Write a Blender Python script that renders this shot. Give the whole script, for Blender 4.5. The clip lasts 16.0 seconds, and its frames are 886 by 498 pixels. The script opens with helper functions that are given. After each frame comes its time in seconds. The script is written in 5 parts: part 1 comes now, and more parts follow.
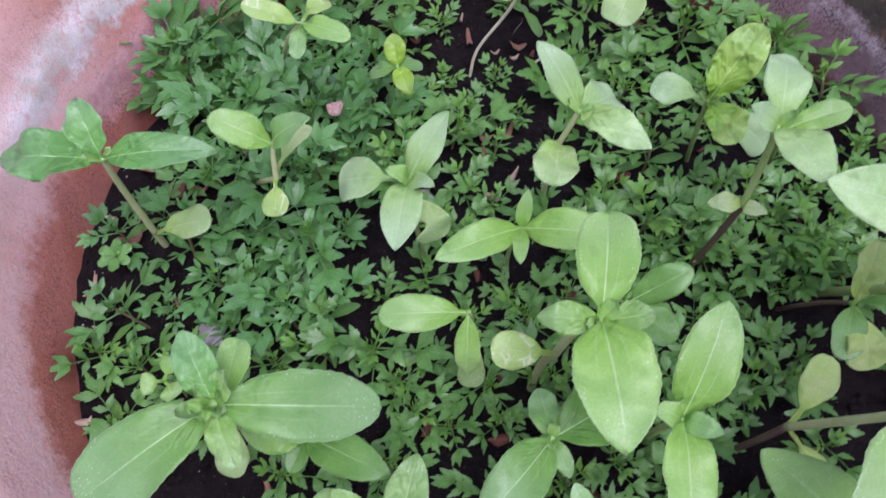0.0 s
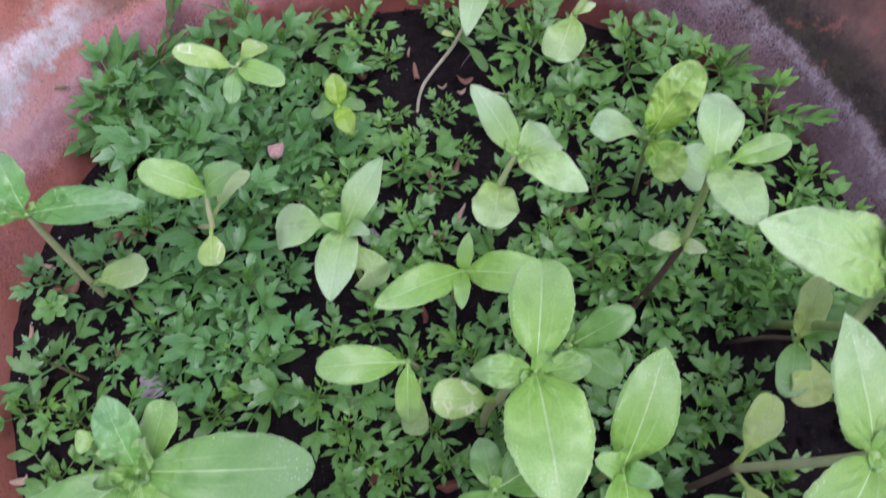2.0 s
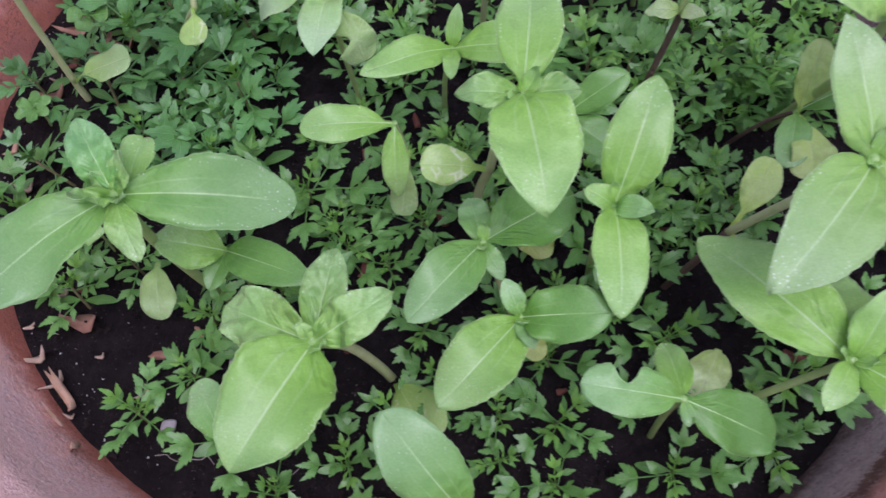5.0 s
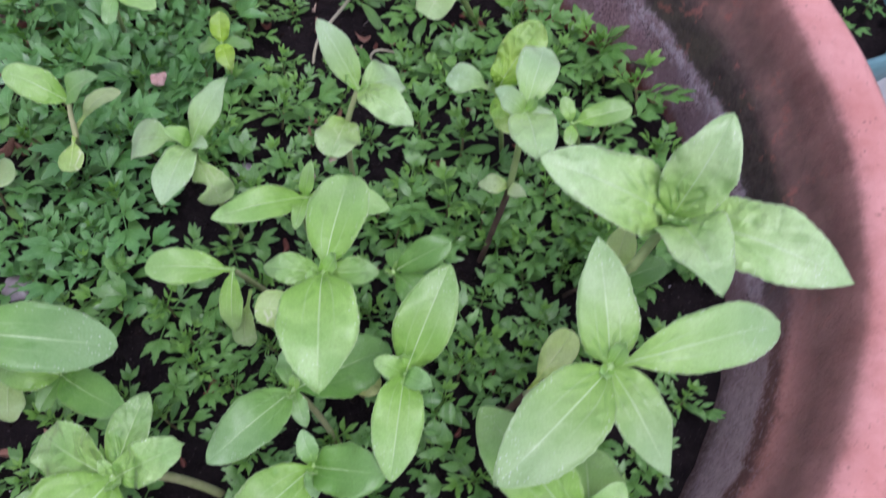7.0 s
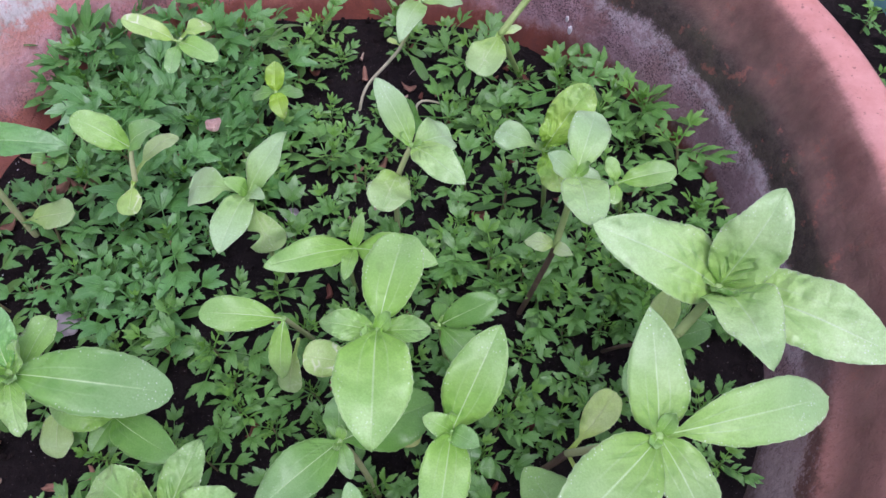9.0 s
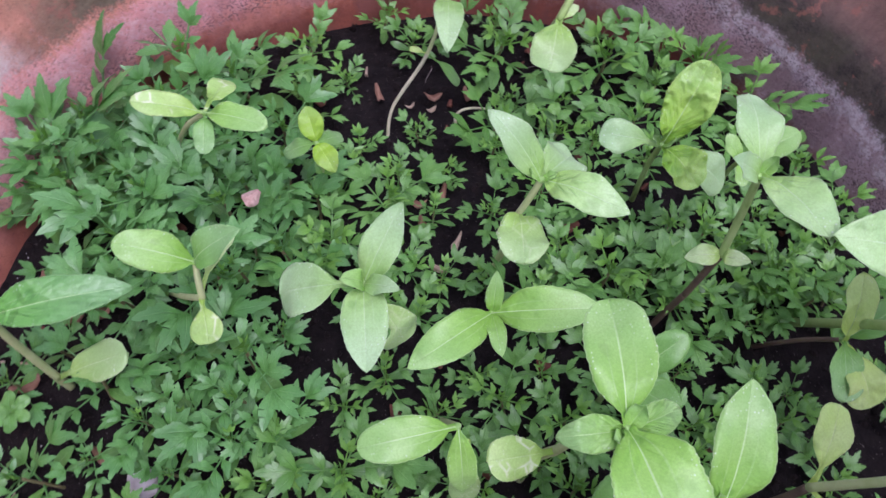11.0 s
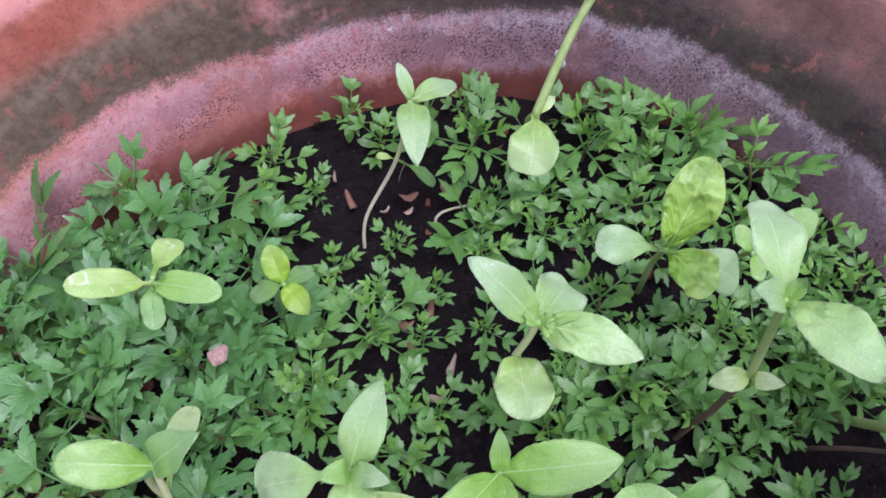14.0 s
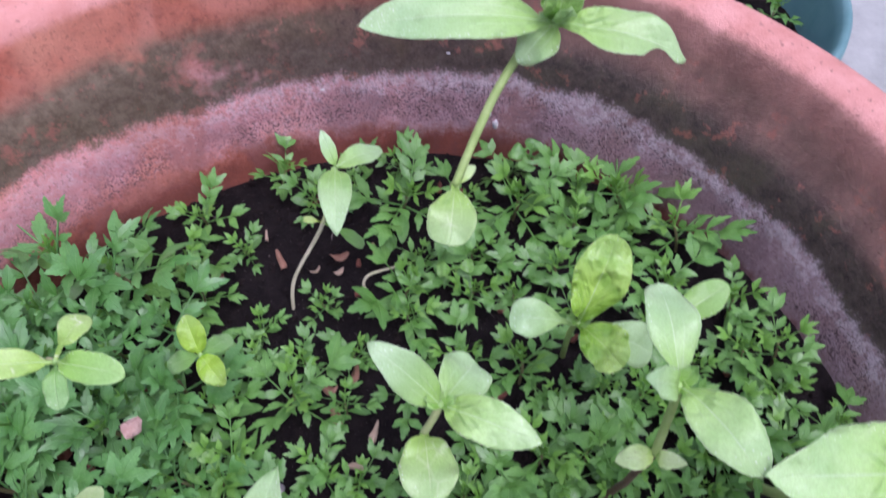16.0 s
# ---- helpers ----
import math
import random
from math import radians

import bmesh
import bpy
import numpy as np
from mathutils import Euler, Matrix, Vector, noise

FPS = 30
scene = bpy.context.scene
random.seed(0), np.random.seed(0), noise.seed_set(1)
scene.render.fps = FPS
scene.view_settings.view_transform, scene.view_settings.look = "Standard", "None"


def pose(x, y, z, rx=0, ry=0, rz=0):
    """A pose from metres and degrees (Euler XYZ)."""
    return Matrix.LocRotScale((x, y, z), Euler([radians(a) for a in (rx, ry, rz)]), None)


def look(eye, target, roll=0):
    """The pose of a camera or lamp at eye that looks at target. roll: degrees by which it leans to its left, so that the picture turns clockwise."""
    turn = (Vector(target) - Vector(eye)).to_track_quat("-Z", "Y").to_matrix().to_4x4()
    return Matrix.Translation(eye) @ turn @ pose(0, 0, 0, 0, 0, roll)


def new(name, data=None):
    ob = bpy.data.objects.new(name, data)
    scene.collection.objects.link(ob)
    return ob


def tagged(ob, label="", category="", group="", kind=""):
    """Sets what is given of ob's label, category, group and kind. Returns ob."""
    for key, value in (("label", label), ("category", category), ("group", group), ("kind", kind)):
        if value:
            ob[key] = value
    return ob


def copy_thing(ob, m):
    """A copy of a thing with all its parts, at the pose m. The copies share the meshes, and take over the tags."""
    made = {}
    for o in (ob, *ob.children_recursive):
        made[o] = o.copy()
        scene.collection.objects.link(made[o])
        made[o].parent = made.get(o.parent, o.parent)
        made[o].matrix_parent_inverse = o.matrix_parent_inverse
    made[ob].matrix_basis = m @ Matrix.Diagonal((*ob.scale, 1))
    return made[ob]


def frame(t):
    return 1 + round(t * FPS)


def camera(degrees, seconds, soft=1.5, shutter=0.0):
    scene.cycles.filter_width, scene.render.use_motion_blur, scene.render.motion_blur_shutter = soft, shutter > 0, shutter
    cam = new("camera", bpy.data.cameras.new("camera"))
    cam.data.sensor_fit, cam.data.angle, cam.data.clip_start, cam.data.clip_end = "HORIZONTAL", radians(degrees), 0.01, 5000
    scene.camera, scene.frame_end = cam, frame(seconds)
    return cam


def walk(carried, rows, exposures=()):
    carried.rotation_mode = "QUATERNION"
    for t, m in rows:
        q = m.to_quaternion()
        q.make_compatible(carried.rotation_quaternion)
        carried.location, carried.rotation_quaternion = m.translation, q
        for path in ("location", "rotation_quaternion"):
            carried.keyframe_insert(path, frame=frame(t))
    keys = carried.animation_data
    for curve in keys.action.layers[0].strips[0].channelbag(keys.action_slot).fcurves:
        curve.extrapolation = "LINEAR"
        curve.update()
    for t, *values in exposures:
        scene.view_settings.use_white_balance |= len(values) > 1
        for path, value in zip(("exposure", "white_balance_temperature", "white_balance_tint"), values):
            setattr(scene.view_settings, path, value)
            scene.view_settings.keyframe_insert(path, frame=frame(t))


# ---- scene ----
cam = camera(60.4, 16.0, shutter=0.5)
ROWS = [
    (0.0, -0.0082, -0.1584, 0.3394, 25.84, 3.00, 0.78),
    (0.5, -0.0030, -0.1441, 0.3493, 26.79, 1.79, 0.94),
    (1.0, 0.0071, -0.1291, 0.3606, 29.29, 1.84, -0.05),
    (1.5, 0.0093, -0.1331, 0.3576, 29.04, 2.00, -0.93),
    (2.0, 0.0068, -0.1459, 0.3394, 26.93, 2.19, -1.28),
    (2.5, -0.0011, -0.1510, 0.3352, 25.79, 2.21, -0.76),
    (3.0, -0.0221, -0.1495, 0.3310, 25.59, 1.67, 2.51),
    (3.5, -0.0332, -0.1659, 0.3192, 25.51, 0.33, 3.50),
    (4.0, -0.0214, -0.1866, 0.3003, 24.19, 2.36, 0.16),
    (4.2, -0.0156, -0.1933, 0.2935, 24.07, 2.87, -1.40),
    (6.3, 0.0519, -0.2114, 0.3192, 24.44, 1.67, 0.38),
    (6.5, 0.0568, -0.2037, 0.3208, 25.14, 1.10, 1.17),
    (7.0, 0.0693, -0.1813, 0.3433, 27.26, -0.88, 2.74),
    (7.5, 0.0700, -0.1734, 0.3546, 29.26, -1.56, 3.86),
    (8.0, 0.0624, -0.1713, 0.3526, 29.90, -0.59, 4.63),
    (8.5, 0.0587, -0.1758, 0.3507, 29.33, -0.61, 4.92),
    (9.0, 0.0564, -0.1753, 0.3533, 29.40, -0.75, 5.19),
    (9.5, 0.0442, -0.1671, 0.3535, 29.57, 0.10, 3.92),
    (9.7, 0.0229, -0.1579, 0.3472, 29.64, 0.12, 2.61),
    (11.8, -0.0375, -0.0901, 0.3129, 25.31, -1.26, -16.51),
    (12.0, -0.0348, -0.0835, 0.3103, 25.45, -0.32, -16.80),
    (12.5, -0.0289, -0.0762, 0.3104, 26.79, 1.31, -15.75),
    (13.0, -0.0224, -0.0725, 0.3117, 27.00, 1.64, -15.91),
    (13.5, -0.0214, -0.0683, 0.3126, 27.65, 1.94, -16.38),
    (14.0, -0.0166, -0.0625, 0.3129, 28.05, 1.95, -16.38),
    (14.5, -0.0044, -0.0591, 0.3139, 27.74, 1.46, -16.63),
    (15.0, 0.0037, -0.0628, 0.3146, 28.62, 1.15, -17.80),
    (15.5, 0.0077, -0.0655, 0.3132, 28.69, 0.50, -18.01),
    (16.0, 0.0098, -0.0542, 0.3225, 29.67, 0.43, -17.10),
]
walk(cam, [(t, pose(*row)) for t, *row in ROWS], [(0, 0.20, 5600, 36), (3.5, 0.10, 5600, 36), (6.4, 0.10, 5600, 36), (9.5, 0.24, 5600, 36), (12, 0.36, 5600, 36), (16, 0.40, 5600, 36)])


# ---- light ----
def sky_light():
    world = bpy.data.worlds.new("sky")
    scene.world = world
    world.use_nodes = True
    nt = world.node_tree
    sky = nt.nodes.new("ShaderNodeTexSky")
    sky.sky_type, sky.sun_disc = "NISHITA", False
    sky.sun_elevation, sky.sun_rotation = radians(73), radians(148)
    sky.air_density, sky.dust_density, sky.ozone_density = 1.0, 4.0, 1.0
    back = nt.nodes["Background"]
    # an even, hazy sky with little blue in it
    haze = nt.nodes.new("ShaderNodeHueSaturation")
    haze.inputs["Saturation"].default_value = 0.45
    nt.links.new(sky.outputs[0], haze.inputs["Color"])
    nt.links.new(haze.outputs[0], back.inputs[0])
    back.inputs[1].default_value = 0.15
    sun = bpy.data.lights.new("sun", "SUN")
    sun.energy, sun.angle, sun.color = 1.0, radians(32), (1.0, 0.96, 0.9)
    ob = new("sun", sun)
    ob.matrix_world = look((0.38, -0.6, 2.4), (0, 0, 0))


sky_light()


# ---- materials ----
class Mat:
    """A node material under construction."""

    def __init__(self, name, rough=0.6, spec=0.4):
        self.m = bpy.data.materials.new(name)
        self.m.use_nodes = True
        self.nt = self.m.node_tree
        self.p = self.nt.nodes["Principled BSDF"]
        self.out = self.nt.nodes["Material Output"]
        self.p.inputs["Roughness"].default_value = rough
        self.p.inputs["Specular IOR Level"].default_value = spec
        self.co = self.node("ShaderNodeTexCoord").outputs["Object"]

    def node(self, kind, **given):
        n = self.nt.nodes.new(kind)
        for key, value in given.items():
            n.inputs[key.replace("_", " ")].default_value = value
        return n

    def link(self, a, b):
        self.nt.links.new(a, b)

    def noise(self, scale, detail=4.0, rough=0.6, co=None, warp=0.0):
        n = self.node("ShaderNodeTexNoise", Scale=scale, Detail=detail, Roughness=rough, Distortion=warp)
        self.link(co or self.co, n.inputs["Vector"])
        return n.outputs[0]

    def ramp(self, fac, stops):
        n = self.node("ShaderNodeValToRGB")
        els = n.color_ramp.elements
        while len(els) < len(stops):
            els.new(0.5)
        for e, (at, c) in zip(els, stops):
            e.position = at
            e.color = (*c, 1) if isinstance(c, tuple) else (c, c, c, 1)
        self.link(fac, n.inputs[0])
        return n.outputs[0]

    def mix(self, fac, a, b, mode="MIX"):
        n = self.nt.nodes.new("ShaderNodeMix")
        n.data_type, n.blend_type = "RGBA", mode
        for value, sock in ((fac, n.inputs[0]), (a, n.inputs[6]), (b, n.inputs[7])):
            if isinstance(value, (int, float)):
                sock.default_value = value
            elif isinstance(value, tuple):
                sock.default_value = (*value, 1)
            else:
                self.link(value, sock)
        return n.outputs[2]

    def math(self, op, a, b=0.0, c=0.0, clamp=False):
        n = self.nt.nodes.new("ShaderNodeMath")
        n.operation, n.use_clamp = op, clamp
        for value, sock in zip((a, b, c), n.inputs):
            if isinstance(value, (int, float)):
                sock.default_value = value
            else:
                self.link(value, sock)
        return n.outputs[0]

    def span(self, v, lo, hi):
        n = self.node("ShaderNodeMapRange")
        n.interpolation_type = "SMOOTHSTEP"
        self.link(v, n.inputs[0])
        n.inputs[1].default_value, n.inputs[2].default_value = lo, hi
        return n.outputs[0]

    def xyz(self, co=None):
        n = self.node("ShaderNodeSeparateXYZ")
        self.link(co or self.co, n.inputs[0])
        return n.outputs

    def bump(self, height, distance, strength=1.0):
        n = self.node("ShaderNodeBump", Strength=strength, Distance=distance)
        self.link(height, n.inputs["Height"])
        self.link(n.outputs[0], self.p.inputs["Normal"])
        return n.outputs[0]

    def colour(self, c):
        self.link(c, self.p.inputs["Base Color"])


def leaf_material(name, low, high, vein, crumple=0.0, see=0.2, rough=0.46, bloom=0.25, trails=0.0, furrow=0.2):
    """A leaf: two greens in soft patches, paler ribs along its UV map, light that passes through."""
    m = Mat(name, rough, 0.42)
    uv = m.node("ShaderNodeTexCoord").outputs["UV"]
    u, v, _ = m.xyz(uv)
    rnd = m.node("ShaderNodeObjectInfo").outputs["Random"]
    patch = m.ramp(m.noise(70, 3, 0.55), [(0.33, 0.0), (0.68, 1.0)])
    c = m.mix(patch, low, high)
    c = m.mix(m.math("MULTIPLY", m.span(rnd, 0.4, 1.0), 0.5), c, tuple(x * 0.68 for x in low))
    side = m.math("ABSOLUTE", m.math("SUBTRACT", u, 0.5))
    rib = m.math("SUBTRACT", 1.0, m.span(side, 0.006, 0.020))
    run = m.math("SUBTRACT", m.math("MULTIPLY", v, 6.5), m.math("MULTIPLY", side, 5.0))
    wave = m.math("ABSOLUTE", m.math("SUBTRACT", m.math("FRACT", run), 0.5))
    branch = m.math("MULTIPLY", m.math("SUBTRACT", 1.0, m.span(wave, 0.02, 0.09)), m.span(side, 0.45, 0.1))
    nerve = m.math("SUBTRACT", 1.0, m.span(m.math("ABSOLUTE", m.math("SUBTRACT", side, 0.19)), 0.006, 0.022))
    nerve = m.math("MULTIPLY", nerve, m.span(v, 0.75, 0.25))
    rib = m.math("MULTIPLY", rib, m.span(v, 0.97, 0.7))
    ribs = m.math("MAXIMUM", m.math("MULTIPLY", rib, 0.55), m.math("MULTIPLY", branch, 0.06), clamp=True)
    ribs = m.math("MAXIMUM", ribs, m.math("MULTIPLY", nerve, 0.26), clamp=True)
    # fresh yellow-green near the stalk; towards the tip, bloom and painted-in sky sheen
    c = m.mix(m.math("MULTIPLY", m.span(v, 0.55, 0.08), 0.6), c, (low[0] * 0.95, low[1] * 1.0, low[2] * 0.42))
    c = m.mix(m.math("MULTIPLY", m.span(v, 0.35, 0.9), bloom * 0.55), c, (0.60, 0.76, 0.58))
    damp = m.math("MULTIPLY", m.ramp(m.noise(48, 2, 0.5, warp=0.7), [(0.55, 0.0), (0.63, 1.0)]), m.span(v, 0.4, 0.8))
    c = m.mix(m.math("MULTIPLY", damp, bloom * 0.55), c, (low[0] * 0.62, low[1] * 0.74, low[2] * 0.95))
    c = m.mix(ribs, c, vein)
    c = m.mix(m.math("MULTIPLY", m.span(side, 0.470, 0.5), 0.5), c, vein)
    # fine white specks towards the tip and the edges
    cells = m.node("ShaderNodeTexVoronoi", Scale=950.0)
    m.link(m.co, cells.inputs["Vector"])
    dust = m.math("MULTIPLY", m.span(cells.outputs["Distance"], 0.34, 0.20), m.math("GREATER_THAN", m.xyz(cells.outputs["Color"])[0], 0.58))
    film = m.ramp(m.noise(75, 2, 0.5), [(0.42, 0.0), (0.58, 1.0)])
    tips = m.math("MAXIMUM", m.span(v, 0.55, 0.95), m.span(side, 0.30, 0.47))
    c = m.mix(m.math("MULTIPLY", m.math("MULTIPLY", dust, film), m.math("MULTIPLY", tips, min(bloom * 2.4, 0.85)), clamp=True), c, (0.82, 0.85, 0.72))
    # soft patches of sheen painted into the leaf's colour
    sheen = m.ramp(m.noise(38, 2, 0.5), [(0.5, 0.0), (0.75, 1.0)])
    c = m.mix(m.math("MULTIPLY", sheen, bloom * 0.5), c, tuple(min(x * 1.25 + 0.05, 0.8) for x in high))
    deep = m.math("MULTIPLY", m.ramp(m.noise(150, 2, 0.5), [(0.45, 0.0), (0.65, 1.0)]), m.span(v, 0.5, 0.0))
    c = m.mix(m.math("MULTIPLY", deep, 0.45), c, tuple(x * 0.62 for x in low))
    spot = m.ramp(m.noise(120, 1, 0.4), [(0.70, 0.0), (0.76, 1.0)])
    c = m.mix(m.math("MULTIPLY", spot, 0.18), c, (0.10, 0.16, 0.05))
    fleck = m.ramp(m.noise(1500, 2, 0.6), [(0.40, 0.0), (0.62, 1.0)])
    c = m.mix(m.math("MULTIPLY", fleck, 0.22), c, tuple(x * 0.55 for x in low))
    # dimples in patches, most towards the stalk, with shade painted into their hollows
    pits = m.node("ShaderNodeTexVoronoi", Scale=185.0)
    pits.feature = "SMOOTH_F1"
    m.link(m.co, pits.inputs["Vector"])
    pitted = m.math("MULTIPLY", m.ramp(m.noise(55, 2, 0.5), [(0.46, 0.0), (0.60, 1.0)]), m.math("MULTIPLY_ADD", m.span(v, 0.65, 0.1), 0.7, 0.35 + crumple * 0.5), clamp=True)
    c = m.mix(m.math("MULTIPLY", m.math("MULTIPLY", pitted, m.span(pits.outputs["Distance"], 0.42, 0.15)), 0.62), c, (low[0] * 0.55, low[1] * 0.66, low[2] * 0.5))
    # furrows between the side ribs, their shade painted in as dark green
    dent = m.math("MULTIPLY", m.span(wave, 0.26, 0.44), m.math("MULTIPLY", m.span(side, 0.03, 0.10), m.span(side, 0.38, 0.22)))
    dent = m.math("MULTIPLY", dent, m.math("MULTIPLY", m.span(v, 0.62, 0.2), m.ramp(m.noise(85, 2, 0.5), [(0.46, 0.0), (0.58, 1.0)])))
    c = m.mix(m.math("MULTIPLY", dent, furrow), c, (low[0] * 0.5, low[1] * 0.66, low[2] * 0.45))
    if trails:
        # pale winding feeding trails of leaf miners
        cells = m.node("ShaderNodeTexVoronoi", Scale=170.0)
        cells.feature = "DISTANCE_TO_EDGE"
        m.link(m.co, cells.inputs["Vector"])
        line = m.ramp(cells.outputs["Distance"], [(0.03, 1.0), (0.09, 0.0)])
        where = m.ramp(m.noise(95, 2, 0.5), [(0.53, 0.0), (0.60, 1.0)])
        c = m.mix(m.math("MULTIPLY", m.math("MULTIPLY", line, where), trails), c, (0.72, 0.78, 0.50))
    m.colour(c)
    m.p.inputs["Coat Weight"].default_value, m.p.inputs["Coat Roughness"].default_value = 0.30, 0.24
    m.p.inputs["Sheen Weight"].default_value, m.p.inputs["Sheen Roughness"].default_value = bloom * 0.22, 0.4
    h = m.math("ADD", m.math("MULTIPLY", m.noise(420, 3, 0.6), 0.22), m.math("MULTIPLY", m.noise(90, 2, 0.5), 0.5 + crumple))
    pucker = m.math("MULTIPLY", m.noise(170, 1, 0.4, warp=0.8), m.math("ADD", 0.2 + crumple, m.math("MULTIPLY", m.span(v, 0.6, 0.1), 0.8)))
    h = m.math("ADD", h, m.math("MULTIPLY", pucker, 0.8))
    h = m.math("ADD", h, m.math("MULTIPLY", m.math("MULTIPLY", pitted, m.span(pits.outputs["Distance"], 0.1, 0.55)), 0.45 + 0.5 * crumple))
    h = m.math("SUBTRACT", h, m.math("MULTIPLY", dent, furrow * 0.7))
    # the blade swells between its ribs, most towards the stalk
    swell = m.math("MULTIPLY", m.span(wave, 0.02, 0.35), m.math("MULTIPLY", m.span(side, 0.02, 0.12), m.math("ADD", 0.35 + crumple, m.span(v, 0.7, 0.15))))
    swell = m.math("MULTIPLY", swell, m.math("MULTIPLY_ADD", m.noise(60, 2, 0.5), 1.4, -0.2))
    h = m.math("ADD", h, m.math("MULTIPLY", swell, 0.07 + 0.02 * crumple))
    h = m.math("SUBTRACT", h, m.math("MULTIPLY", m.math("SUBTRACT", 1.0, m.span(side, 0.0, 0.05)), 0.10))
    nrm = m.bump(h, 0.0020 * (1 + 0.3 * crumple), 0.66)
    thin = m.node("ShaderNodeBsdfTranslucent")
    m.link(m.mix(0.5, c, (high[0] * 1.1, high[1] * 1.1, high[2] * 0.35), "MIX"), thin.inputs[0])
    m.link(nrm, thin.inputs["Normal"])
    blend = m.node("ShaderNodeMixShader", Fac=see)
    m.link(m.p.outputs[0], blend.inputs[1])
    m.link(thin.outputs[0], blend.inputs[2])
    m.link(blend.outputs[0], m.out.inputs[0])
    return m.m


def terracotta():
    """Old fired clay: red foot, a lilac lime bloom low on the wall, dark algae above it, a white crust in places, bare pink rim."""
    m = Mat("terracotta", 0.82, 0.25)
    x, y, z = m.xyz()
    # heights are counted along the pot, which leans a little
    z = m.math("SUBTRACT", m.math("ADD", m.math("MULTIPLY_ADD", x, 0.0369, z), m.math("MULTIPLY", y, -0.0310)), 0.0045)
    big = m.noise(9, 4, 0.6, warp=0.6)
    mid = m.noise(38, 5, 0.65)
    fine = m.noise(190, 5, 0.75)
    grit = m.noise(820, 3, 0.7)
    # runs of water down the wall
    down = m.node("ShaderNodeMapping")
    down.inputs["Scale"].default_value = (1.0, 1.0, 0.12)
    m.link(m.co, down.inputs["Vector"])
    runs = m.noise(130, 4, 0.65, co=down.outputs[0])
    zs = m.math("ADD", z, m.math("MULTIPLY", m.math("SUBTRACT", big, 0.5), 0.020))
    far = m.math("MULTIPLY", m.span(y, 0.12, 0.19), m.span(x, 0.13, 0.04))
    zs = m.math("ADD", zs, m.math("MULTIPLY", far, 0.0075))
    zw = m.math("ADD", zs, m.math("MULTIPLY", m.math("SUBTRACT", mid, 0.5), 0.016))
    zw = m.math("ADD", zw, m.math("MULTIPLY", m.math("SUBTRACT", fine, 0.5), 0.010))
    zw = m.math("ADD", zw, m.math("MULTIPLY", m.math("SUBTRACT", runs, 0.5), 0.014))
    zw = m.math("ADD", zw, m.math("MULTIPLY", m.math("SUBTRACT", grit, 0.5), 0.012))
    left = m.span(x, 0.11, -0.11)
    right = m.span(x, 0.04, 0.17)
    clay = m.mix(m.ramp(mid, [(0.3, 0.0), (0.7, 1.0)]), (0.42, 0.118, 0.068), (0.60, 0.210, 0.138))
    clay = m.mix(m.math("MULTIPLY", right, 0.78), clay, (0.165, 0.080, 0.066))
    clay = m.mix(m.math("MULTIPLY", m.ramp(fine, [(0.35, 1.0), (0.55, 0.0)]), 0.45), clay, (0.19, 0.065, 0.05))
    clay = m.mix(m.math("MULTIPLY", m.math("MULTIPLY", left, m.span(y, 0.12, 0.06)), 0.55), clay, (0.60, 0.235, 0.155))
    # lime bloom, pinker towards the dry side
    lime = m.mix(m.span(x, 0.15, -0.06), (0.455, 0.330, 0.350), (0.80, 0.372, 0.345))
    # left wall: salmon, brightened in the colour to make up for weak light
    lime = m.mix(m.math("MULTIPLY", left, m.span(y, 0.10, 0.0)), lime, (0.85, 0.415, 0.30))
    lime = m.mix(m.math("MULTIPLY", m.ramp(fine, [(0.42, 0.0), (0.62, 1.0)]), 0.26), lime, (0.68, 0.53, 0.57))
    foot = m.math("MULTIPLY", left, m.math("MULTIPLY", m.span(y, 0.10, 0.02), m.span(y, -0.13, -0.06)))
    rise = m.math("MULTIPLY_ADD", foot, 0.016, m.math("MULTIPLY", left, 0.010))
    za = m.math("SUBTRACT", zw, rise)
    low = m.math("MULTIPLY", m.span(za, -0.008, 0.006), m.span(zw, 0.068, 0.048))
    c = m.mix(m.math("MULTIPLY", low, m.ramp(mid, [(0.28, 0.55), (0.5, 0.97)])), clay, lime)
    # where the bloom has worn off
    worn = m.ramp(m.noise(13, 3, 0.6, warp=1.0), [(0.52, 0.0), (0.60, 1.0)])
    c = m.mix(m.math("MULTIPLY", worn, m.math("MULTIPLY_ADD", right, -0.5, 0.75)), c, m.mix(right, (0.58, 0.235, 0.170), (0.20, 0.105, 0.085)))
    # thick chalky bloom on the driest side
    chalk = m.math("MULTIPLY", m.math("MULTIPLY", m.span(y, 0.125, 0.05), m.span(x, -0.06, -0.13)), m.span(m.math("SUBTRACT", zw, m.math("MULTIPLY", foot, 0.016)), 0.004, 0.022))
    c = m.mix(m.math("MULTIPLY", chalk, m.ramp(mid, [(0.3, 0.55), (0.5, 0.97)])), c, (0.87, 0.57, 0.50))
    # the damper, purple lower half of the bloom
    damp = m.math("MULTIPLY", m.math("MULTIPLY", m.span(za, 0.002, 0.010), m.span(za, 0.026, 0.016)), m.math("MULTIPLY", m.ramp(mid, [(0.36, 0.2), (0.6, 1.0)]), m.span(y, 0.02, 0.10)))
    c = m.mix(m.math("MULTIPLY", damp, 0.5), c, (0.34, 0.165, 0.185))
    # the brightest rim of the bloom
    edge = m.math("MULTIPLY", m.span(zw, 0.020, 0.028), m.span(zw, 0.042, 0.032))
